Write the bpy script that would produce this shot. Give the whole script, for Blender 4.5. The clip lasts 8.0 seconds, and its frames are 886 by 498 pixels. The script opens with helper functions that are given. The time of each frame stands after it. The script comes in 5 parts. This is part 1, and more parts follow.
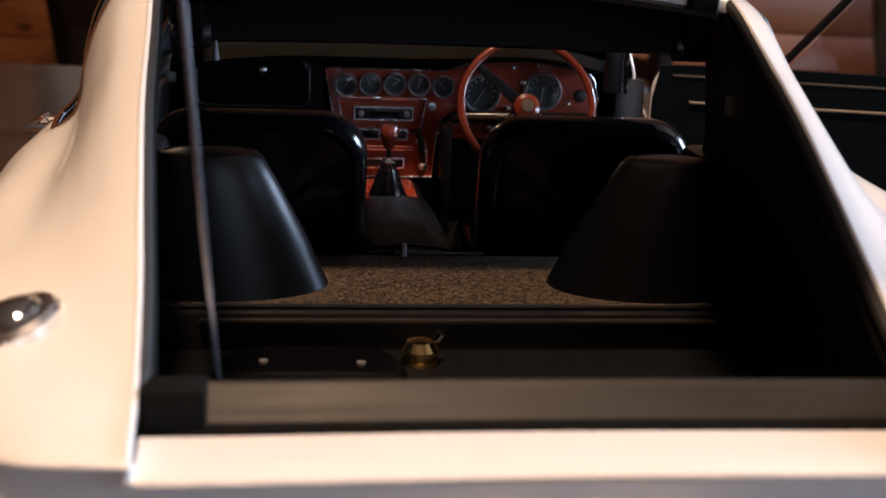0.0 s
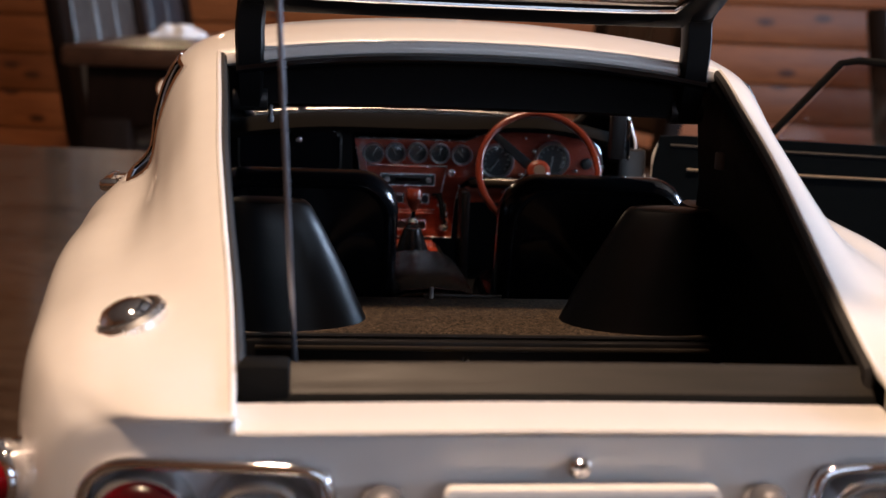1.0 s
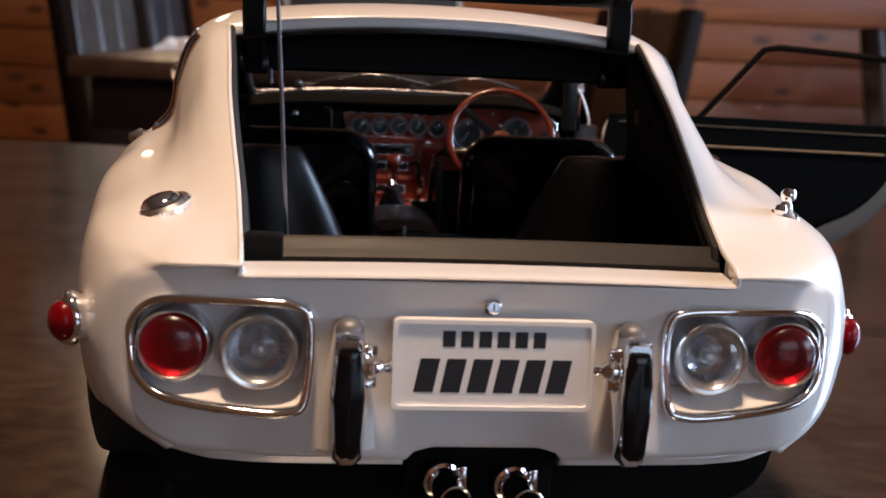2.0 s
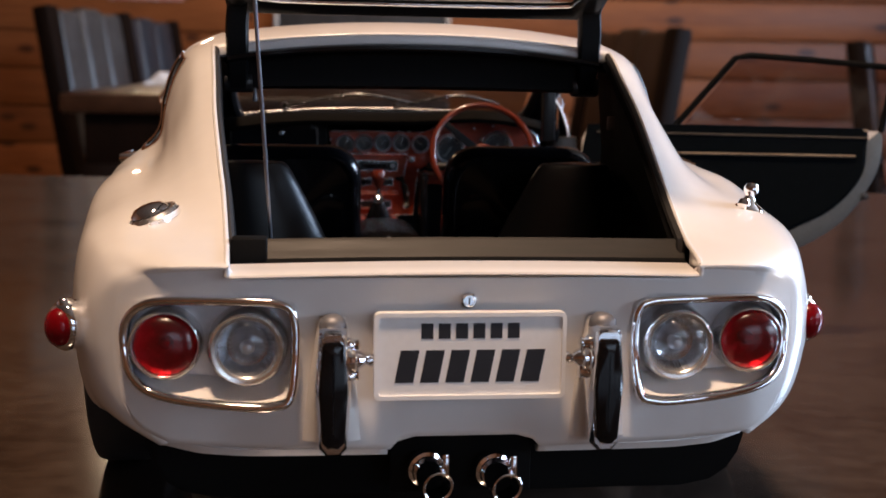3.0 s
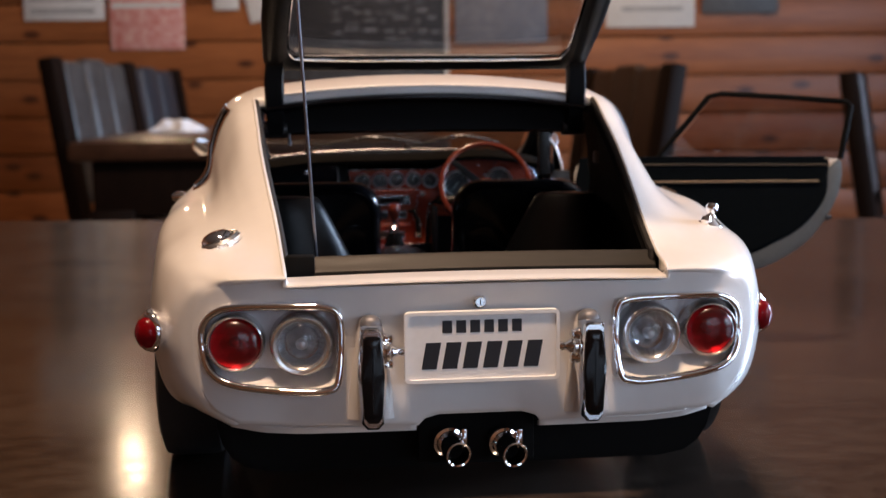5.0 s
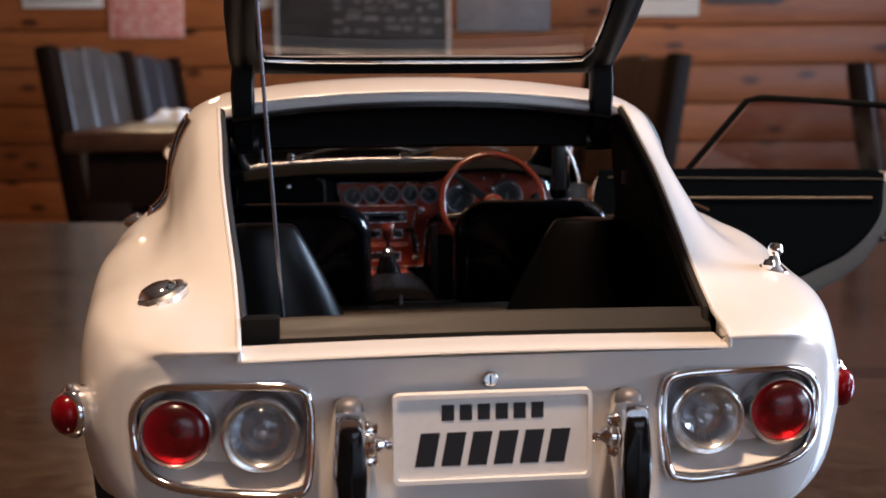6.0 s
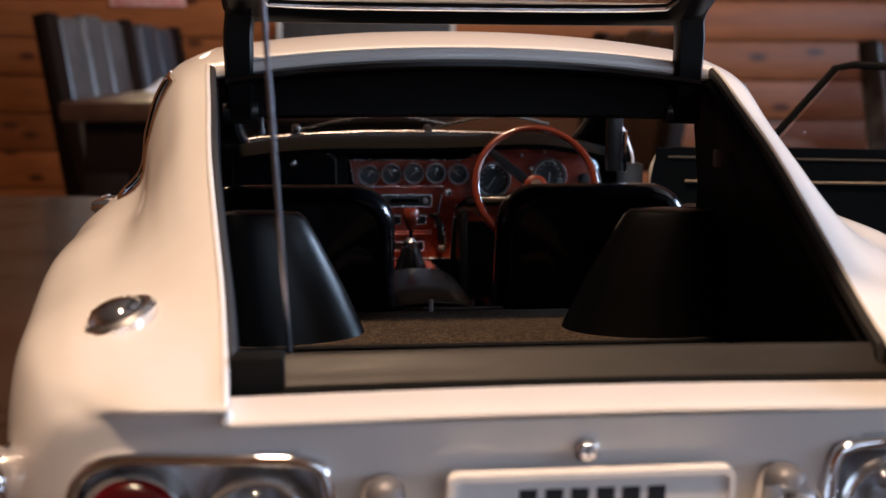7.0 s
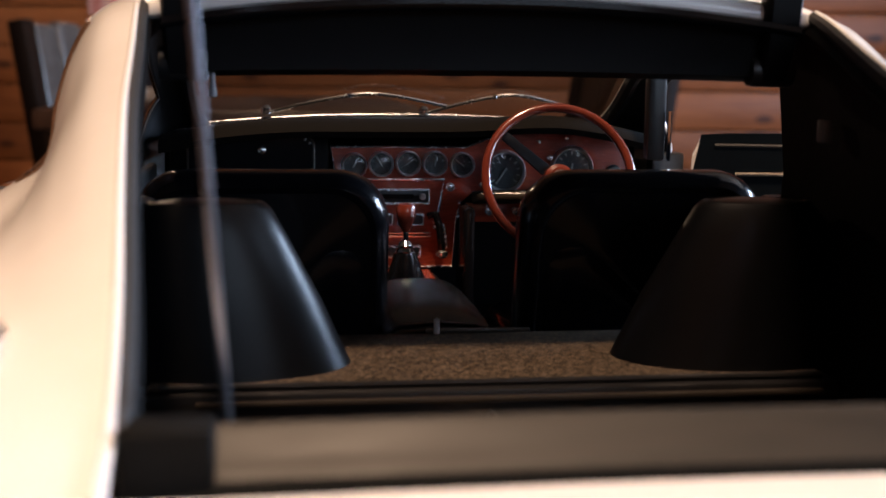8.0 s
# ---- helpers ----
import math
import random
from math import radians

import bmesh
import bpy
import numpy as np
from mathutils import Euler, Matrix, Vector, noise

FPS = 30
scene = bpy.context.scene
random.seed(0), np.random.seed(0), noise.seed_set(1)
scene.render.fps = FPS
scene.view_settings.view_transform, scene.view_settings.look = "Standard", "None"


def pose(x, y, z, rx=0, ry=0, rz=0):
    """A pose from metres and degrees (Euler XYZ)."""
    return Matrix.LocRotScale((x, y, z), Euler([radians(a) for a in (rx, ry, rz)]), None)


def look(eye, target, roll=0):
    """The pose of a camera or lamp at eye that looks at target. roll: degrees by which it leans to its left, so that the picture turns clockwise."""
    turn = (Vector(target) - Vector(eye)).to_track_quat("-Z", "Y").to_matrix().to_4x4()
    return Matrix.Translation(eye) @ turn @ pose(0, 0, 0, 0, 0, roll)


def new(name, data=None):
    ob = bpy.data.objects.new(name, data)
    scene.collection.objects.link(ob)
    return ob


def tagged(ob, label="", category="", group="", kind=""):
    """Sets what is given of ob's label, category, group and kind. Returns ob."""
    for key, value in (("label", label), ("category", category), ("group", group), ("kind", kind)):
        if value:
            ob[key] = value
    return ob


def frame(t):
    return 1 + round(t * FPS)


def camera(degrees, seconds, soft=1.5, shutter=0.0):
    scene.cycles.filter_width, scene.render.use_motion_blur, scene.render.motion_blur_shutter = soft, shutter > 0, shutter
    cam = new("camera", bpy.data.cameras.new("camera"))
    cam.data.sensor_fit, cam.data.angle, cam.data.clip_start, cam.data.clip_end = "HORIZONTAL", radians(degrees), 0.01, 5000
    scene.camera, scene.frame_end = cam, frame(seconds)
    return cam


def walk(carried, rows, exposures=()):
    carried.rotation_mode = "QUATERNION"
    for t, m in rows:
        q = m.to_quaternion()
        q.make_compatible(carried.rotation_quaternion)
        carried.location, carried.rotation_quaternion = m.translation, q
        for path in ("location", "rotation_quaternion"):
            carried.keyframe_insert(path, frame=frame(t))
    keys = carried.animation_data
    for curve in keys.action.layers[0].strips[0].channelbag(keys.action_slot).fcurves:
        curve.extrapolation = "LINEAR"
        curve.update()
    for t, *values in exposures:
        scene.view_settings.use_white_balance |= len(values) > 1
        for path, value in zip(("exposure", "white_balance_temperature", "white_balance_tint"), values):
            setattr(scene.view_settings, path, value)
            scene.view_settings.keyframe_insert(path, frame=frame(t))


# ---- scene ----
cam = camera(41.7, 8.0)
walk(cam, (
    (0, look((-0.01493, -0.06029, 0.06505), (0.00857, 0.13081, 0.01091), 2.45)),
    (0.5, look((-0.01678, -0.06243, 0.06064), (0.00524, 0.13149, 0.01696), 1.22)),
    (1, look((-0.01932, -0.07785, 0.06334), (0.00315, 0.11700, 0.02421), 2.37)),
    (1.5, look((-0.02102, -0.09542, 0.06116), (0.00140, 0.09936, 0.02167), 3.08)),
    (2, look((-0.01785, -0.11077, 0.05821), (0.00460, 0.08464, 0.02202), 2.74)),
    (2.2, look((-0.01743, -0.11337, 0.05676), (0.00630, 0.08219, 0.02221), 2.62)),
    (3.3, look((-0.01602, -0.11750, 0.05639), (0.00654, 0.07872, 0.02492), 0.43)),
    (3.5, look((-0.01590, -0.11769, 0.05773), (0.00688, 0.07852, 0.02639), 0.19)),
    (4, look((-0.01746, -0.12622, 0.05746), (0.00553, 0.06999, 0.02627), -0.15)),
    (4.2, look((-0.01853, -0.12954, 0.05695), (0.00449, 0.06670, 0.02593), -0.24)),
    (5.3, look((-0.02137, -0.14773, 0.05818), (0.00102, 0.04958, 0.03430), -0.49)),
    (5.5, look((-0.02024, -0.14155, 0.05966), (0.00215, 0.05573, 0.03553), -0.41)),
    (6, look((-0.01720, -0.11250, 0.06060), (0.00506, 0.08442, 0.03363), -0.35)),
    (6.5, look((-0.01950, -0.09550, 0.05970), (0.00222, 0.10123, 0.03100), 0.00)),
    (7, look((-0.01860, -0.07650, 0.05840), (0.00359, 0.11979, 0.02711), 0.35)),
    (7.5, look((-0.01680, -0.05350, 0.05460), (0.00705, 0.14216, 0.02073), 0.60)),
    (8, look((-0.01750, -0.04100, 0.05190), (0.00798, 0.15521, 0.02268), 0.65)),
), exposures=((0.0, 0.05), (1.5, 0.0), (2.2, -0.08), (4.2, -0.08), (5.5, 0.0), (7.3, 0.0), (8.0, 0.33)))

cam.data.dof.use_dof = True
cam.data.dof.focus_distance, cam.data.dof.aperture_fstop = 0.142, 54

# a 1:19.5 scale: lengths of the model car are written as on the full-size car and shrunk by S
S = 0.0513
ROOM = math.radians(-9)


def room(x, y, z=0.0):
    """From the room's own axes, turned against the car, to the world."""
    return Vector((x * math.cos(ROOM) - y * math.sin(ROOM), x * math.sin(ROOM) + y * math.cos(ROOM), z))


# ---- light ----
world = bpy.data.worlds.new("world")
scene.world = world
world.use_nodes = True
sky = world.node_tree.nodes.new("ShaderNodeTexSky")
sky.sky_type, sky.sun_disc, sky.sun_elevation, sky.sun_rotation = "NISHITA", False, radians(25), radians(100)
world.node_tree.links.new(sky.outputs[0], world.node_tree.nodes["Background"].inputs[0])
world.node_tree.nodes["Background"].inputs[1].default_value = 0.1


def area(name, eye, target, w, h, watts, colour):
    data = bpy.data.lights.new(name, "AREA")
    data.shape, data.size, data.size_y, data.energy, data.color = "RECTANGLE", w, h, watts, colour
    ob = new(name, data)
    ob.matrix_world = look(eye, target)
    return ob


area("warm_light", room(-1.145, 3.43, 0.76), (0, 0.1, 0.03), 0.06, 0.06, 1.0, (1.0, 0.72, 0.48))
area("warm_light", room(-0.03, -0.25, 1.33), (0, 0.05, 0.03), 0.14, 0.11, 26, (1.0, 0.68, 0.46))
# unseen light added to brighten the plank wall
area("warm_light", room(-0.05, 2.5, 1.45), room(-0.1, 3.5, 0.0), 0.16, 0.16, 16, (1.0, 0.68, 0.42))
area("window_daylight", room(2.96, 1.50, 0.72), room(0.0, -0.3, 0.1), 1.3, 0.9, 205, (0.55, 0.72, 1.0))
area("window_daylight", room(2.96, -0.70, 0.56), room(0.0, 0, 0.1), 1.2, 0.66, 27, (0.56, 0.73, 1.0))
area("window_daylight", room(1.3, -2.46, 0.56), room(0.6, 0, 0.2), 1.4, 0.66, 8, (0.62, 0.76, 1.0))


# ---- materials ----
def material(name, colour, rough=0.5, metal=0.0, vary=0.15, scale=400.0, bump=0.0, coat=0.0, spec=0.5, stretch=(1, 1, 1), fine=5.0, colour2=None):
    m = bpy.data.materials.new(name)
    m.use_nodes = True
    n, l = m.node_tree.nodes, m.node_tree.links
    b = n["Principled BSDF"]
    tc, mp = n.new("ShaderNodeTexCoord"), n.new("ShaderNodeMapping")
    mp.inputs["Scale"].default_value = stretch
    l.new(tc.outputs["Object"], mp.inputs[0])
    big, small = n.new("ShaderNodeTexNoise"), n.new("ShaderNodeTexNoise")
    big.inputs["Scale"].default_value, small.inputs["Scale"].default_value = scale, scale * fine
    big.inputs["Detail"].default_value, small.inputs["Detail"].default_value = 3, 4
    l.new(mp.outputs[0], big.inputs[0]), l.new(mp.outputs[0], small.inputs[0])
    mix = n.new("ShaderNodeMath")
    mix.operation = "MULTIPLY_ADD"
    l.new(small.outputs[0], mix.inputs[0])
    mix.inputs[1].default_value = 0.6
    half = n.new("ShaderNodeMath")
    half.operation = "MULTIPLY"
    half.inputs[1].default_value = 0.4
    l.new(big.outputs[0], half.inputs[0]), l.new(half.outputs[0], mix.inputs[2])
    ramp = n.new("ShaderNodeValToRGB")
    c2 = colour2 or [min(1, c * (1 + vary)) for c in colour]
    c1 = colour if colour2 else [c * (1 - vary) for c in colour]
    ramp.color_ramp.elements[0].position, ramp.color_ramp.elements[1].position = 0.3, 0.7
    ramp.color_ramp.elements[0].color, ramp.color_ramp.elements[1].color = (*c1, 1), (*c2, 1)
    l.new(mix.outputs[0], ramp.inputs[0]), l.new(ramp.outputs[0], b.inputs["Base Color"])
    rr = n.new("ShaderNodeMapRange")
    rr.inputs[3].default_value, rr.inputs[4].default_value = max(0.0, rough * (1 - vary)), min(1.0, rough * (1 + vary))
    l.new(mix.outputs[0], rr.inputs[0]), l.new(rr.outputs[0], b.inputs["Roughness"])
    b.inputs["Metallic"].default_value, b.inputs["Coat Weight"].default_value = metal, coat
    b.inputs["Coat Roughness"].default_value, b.inputs["Specular IOR Level"].default_value = 0.06, spec
    if bump:
        bp = n.new("ShaderNodeBump")
        bp.inputs["Strength"].default_value, bp.inputs["Distance"].default_value = 0.6, bump
        l.new(mix.outputs[0], bp.inputs["Height"]), l.new(bp.outputs[0], b.inputs["Normal"])
    return m


def glass(name, colour=(1, 1, 1), rough=0.02, dirt_haze=0.0, edge=0.9):
    """Clear or dyed clear plastic, with a thin veil of streaks: dirt, or haze on the windscreen."""
    m = bpy.data.materials.new(name)
    m.use_nodes = True
    n, l = m.node_tree.nodes, m.node_tree.links
    out = n["Material Output"]
    n.remove(n["Principled BSDF"])
    tr, gl, mx = n.new("ShaderNodeBsdfTransparent"), n.new("ShaderNodeBsdfGlossy"), n.new("ShaderNodeMixShader")
    lw, pw, fr = n.new("ShaderNodeLayerWeight"), n.new("ShaderNodeMath"), n.new("ShaderNodeMapRange")
    pw.operation, pw.inputs[1].default_value = "POWER", 4.0
    lw.inputs["Blend"].default_value, fr.inputs[3].default_value, fr.inputs[4].default_value = 0.5, 0.045, edge
    l.new(lw.outputs["Facing"], pw.inputs[0]), l.new(pw.outputs[0], fr.inputs[0])
    tr.inputs[0].default_value = (*colour, 1)
    gl.inputs["Roughness"].default_value = rough
    l.new(fr.outputs[0], mx.inputs[0]), l.new(tr.outputs[0], mx.inputs[1]), l.new(gl.outputs[0], mx.inputs[2])
    last = mx
    if dirt_haze:
        tc, ns, rp, df, m2 = n.new("ShaderNodeTexCoord"), n.new("ShaderNodeTexNoise"), n.new("ShaderNodeMapRange"), n.new("ShaderNodeBsdfDiffuse"), n.new("ShaderNodeMixShader")
        ns.inputs["Scale"].default_value, ns.inputs["Detail"].default_value, ns.inputs["Distortion"].default_value = 120, 6, 1.0
        rp.inputs[1].default_value, rp.inputs[2].default_value, rp.inputs[4].default_value = 0.35, 0.8, dirt_haze
        df.inputs[0].default_value = (0.6, 0.6, 0.6, 1)
        l.new(tc.outputs["Object"], ns.inputs[0]), l.new(ns.outputs[0], rp.inputs[0]), l.new(rp.outputs[0], m2.inputs[0])
        l.new(mx.outputs[0], m2.inputs[1]), l.new(df.outputs[0], m2.inputs[2])
        last = m2
    l.new(last.outputs[0], out.inputs[0])
    return m


PAINT = material("cream_white_paint", (0.72, 0.70, 0.685), 0.45, vary=0.03, scale=60, coat=0.8)
BLACK = material("black_plastic", (0.012, 0.012, 0.013), 0.38, vary=0.25, scale=500, bump=0.00002)
GLOSS = material("glossy_black_vinyl", (0.004, 0.004, 0.005), 0.16, vary=0.2, scale=300, coat=0.0, spec=0.32)
RUBBER = material("black_rubber", (0.015, 0.014, 0.014), 0.6, vary=0.3, scale=900, bump=0.00003)
CHROME = material("chrome", (0.86, 0.86, 0.88), 0.06, 1.0, vary=0.04, scale=200)
SILVER = material("satin_silver_paint", (0.50, 0.50, 0.52), 0.32, 0.6, vary=0.06, scale=400)
SHELF = material("brown_grey_plastic", (0.034, 0.028, 0.022), 0.35, vary=0.15, scale=300, stretch=(0.2, 1, 1))
CARPET = material("brown_flocked_carpet", (0.012, 0.009, 0.007), 0.95, vary=0.9, scale=2100, bump=0.0003, fine=2.2, colour2=(0.23, 0.175, 0.125), spec=0.1)
grain = CARPET.node_tree.nodes["Color Ramp"].color_ramp.elements
grain[0].position, grain[1].position = 0.44, 0.64
MATTE = material("matt_black_trim", (0.0035, 0.0035, 0.004), 0.50, vary=0.25, scale=700, bump=0.00003, spec=0.13)
LINING = material("black_side_cloth", (0.0022, 0.0022, 0.0026), 0.6, vary=0.3, scale=700, bump=0.00003, spec=0.10)
WOOD = material("red_brown_veneer", (0.20, 0.026, 0.014), 0.25, vary=0.3, scale=120, coat=0.8, stretch=(1, 4, 8), colour2=(0.40, 0.060, 0.028))
RIMWOOD = material("red_brown_wheel_wood", (0.085, 0.014, 0.008), 0.22, vary=0.25, scale=200, coat=0.9, colour2=(0.15, 0.027, 0.014))


# ---- mesh helpers ----
CAR_AT = Vector((0, 2.0 * S, 0))
car = new("model_car")
car.location = CAR_AT
tagged(car, "cream white die-cast sports coupe model with open hatch on a table", "model car")


def mesh_of(name, bm, mats, smooth=True):
    me = bpy.data.meshes.new(name)
    bmesh.ops.recalc_face_normals(bm, faces=bm.faces) if len(bm.faces) < 60000 else None
    bm.to_mesh(me)
    bm.free()
    for m in mats if isinstance(mats, (list, tuple)) else [mats]:
        me.materials.append(m)
    if smooth:
        for p in me.polygons:
            p.use_smooth = True
        me.set_sharp_from_angle(angle=radians(38))
    return me


def part(name, bm, mats, parent, label="", smooth=True, size=None):
    """One mesh under a thing or a part of the car, drawn at full size and shrunk."""
    k = S if size is None else size
    bm.transform(Matrix.Diagonal((k, k, k, 1)))
    ob = new(name, mesh_of(name, bm, mats, smooth))
    ob.parent = parent
    if size is None:
        at = Vector((0, 0, 0))
        p = parent
        while p:
            at += p.location
            p = p.parent
        ob.location = -at
    return tagged(ob, label)


def catmull(rows, n):
    """Points between the rows of an array, n to a span, on a smooth curve through them."""
    a = np.asarray(rows, float)
    out = []
    for i in range(len(a) - 1):
        p0, p1, p2, p3 = a[max(i - 1, 0)], a[i], a[i + 1], a[min(i + 2, len(a) - 1)]
        for k in range(n):
            t = k / n
            out.append(0.5 * (2 * p1 + (p2 - p0) * t + (2 * p0 - 5 * p1 + 4 * p2 - p3) * t * t + (3 * p1 - p0 - 3 * p2 + p3) * t ** 3))
    out.append(a[-1])
    return np.array(out)


def sheet(bm, grid, keep=None, mat=0, flip=False):
    """Quads over a grid of points. keep(i, j) tells which quads stay."""
    vs = [[bm.verts.new(p) for p in row] for row in grid]
    for i in range(len(vs) - 1):
        for j in range(len(vs[0]) - 1):
            if keep is None or keep(i, j):
                q = [vs[i][j], vs[i + 1][j], vs[i + 1][j + 1], vs[i][j + 1]]
                f = bm.faces.new(q[::-1] if flip else q)
                f.material_index = mat
    return vs


def clean(bm, d=1e-4):
    bmesh.ops.remove_doubles(bm, verts=bm.verts, dist=d)
    bmesh.ops.delete(bm, geom=[v for v in bm.verts if not v.link_faces], context="VERTS")
    return bm


def box(bm, lo, hi, bevel=0.0, seg=2, m=None):
    made = bmesh.ops.create_cube(bm, size=1)["verts"]
    lo, hi = Vector(lo), Vector(hi)
    bmesh.ops.transform(bm, verts=made, matrix=Matrix.Translation((lo + hi) / 2) @ Matrix.Diagonal((*(hi - lo), 1)))
    if bevel:
        edges = list({e for v in made for e in v.link_edges})
        r = bmesh.ops.bevel(bm, geom=edges, offset=bevel, segments=seg, affect="EDGES", profile=0.5)
        made = list({v for f in r["faces"] for v in f.verts} | {v for v in made if v.is_valid})
    if m:
        bmesh.ops.transform(bm, verts=made, matrix=m)
    return made


def boxed(lo, hi, bevel=0.0, seg=2, m=None):
    bm = bmesh.new()
    box(bm, lo, hi, bevel, seg, m)
    return bm


def lathe(bm, profile, m=None, n=32):
    """A turned body round z from (radius, height) pairs."""
    rows = [[Vector((r * math.cos(2 * math.pi * k / n), r * math.sin(2 * math.pi * k / n), h)) for k in range(n)] for r, h in profile]
    vs = [[bm.verts.new(m @ p if m else p) for p in row] for row in rows]
    for i in range(len(vs) - 1):
        for k in range(n):
            bm.faces.new((vs[i][k], vs[i][(k + 1) % n], vs[i + 1][(k + 1) % n], vs[i + 1][k]))
    bmesh.ops.remove_doubles(bm, verts=[v for row in vs for v in row], dist=1e-5)
    return bm


def lathed(profile, m=None, n=32):
    return lathe(bmesh.new(), profile, m, n)


def tube(bm, points, r, n=10, closed=False, flat=1.0):
    """A round bar along a line of points."""
    pts = [Vector(p) for p in points]
    rings, up = [], None
    for i, p in enumerate(pts):
        a = pts[i - 1] if (i or closed) else pts[0]
        b = pts[(i + 1) % len(pts)] if (i + 1 < len(pts) or closed) else pts[-1]
        d = (b - a).normalized()
        if up is None:
            up = d.orthogonal().normalized()
        up = (up - d * up.dot(d)).normalized()
        side = d.cross(up)
        rr = r[i] if isinstance(r, (list, tuple)) else r
        rings.append([bm.verts.new(p + rr * (math.cos(2 * math.pi * k / n) * up + flat * math.sin(2 * math.pi * k / n) * side)) for k in range(n)])
    for i in range(len(rings) if closed else len(rings) - 1):
        a, b = rings[i], rings[(i + 1) % len(rings)]
        shift = 0
        if closed and i == len(rings) - 1:
            shift = min(range(n), key=lambda s: (a[0].co - b[s].co).length)
        for k in range(n):
            bm.faces.new((a[k], a[(k + 1) % n], b[(k + 1 + shift) % n], b[(k + shift) % n]))
    if not closed:
        bm.faces.new(rings[0]), bm.faces.new(rings[-1])
    return bm


def tubed(points, r, n=10, closed=False):
    return tube(bmesh.new(), points, r, n, closed)


def outline(w, h, r, n=6):
    """A rounded rectangle about the origin."""
    pts = []
    for cx, cy, a in ((w - r, h - r, 0), (-w + r, h - r, 90), (-w + r, -h + r, 180), (w - r, -h + r, 270)):
        pts += [(cx + r * math.cos(radians(a + 90 * k / n)), cy + r * math.sin(radians(a + 90 * k / n))) for k in range(n + 1)]
    return pts


def prism(bm, pts, d0, d1, m=None, bevel=0.0):
    """A flat shape in x and z, as thick as from d0 to d1 in y."""
    a = [bm.verts.new((x, d0, z)) for x, z in pts]
    b = [bm.verts.new((x, d1, z)) for x, z in pts]
    front = bm.faces.new(a)
    bm.faces.new(b[::-1])
    n = len(pts)
    for i in range(n):
        bm.faces.new((a[i], a[(i + 1) % n], b[(i + 1) % n], b[i]))
    if bevel:
        bmesh.ops.bevel(bm, geom=list(front.edges), offset=bevel, segments=2, affect="EDGES")
    if m:
        bmesh.ops.transform(bm, verts=[v for v in bm.verts if v in set(a) | set(b) or bevel], matrix=m)
    return bm


def prismed(pts, d0, d1, m=None, bevel=0.0):
    return prism(bmesh.new(), pts, d0, d1, m, bevel)


def band(pts, inner, d0, d1):
    """A frame between two closed outlines in x and z."""
    bm = bmesh.new()
    rings = [[bm.verts.new((x, y, z)) for x, z in p] for p, y in ((pts, d0), (pts, d1), (inner, d1), (inner, d0))]
    n = len(pts)
    for a, b in zip(rings, rings[1:] + rings[:1]):
        for i in range(n):
            bm.faces.new((a[i], a[(i + 1) % n], b[(i + 1) % n], b[i]))
    return bm


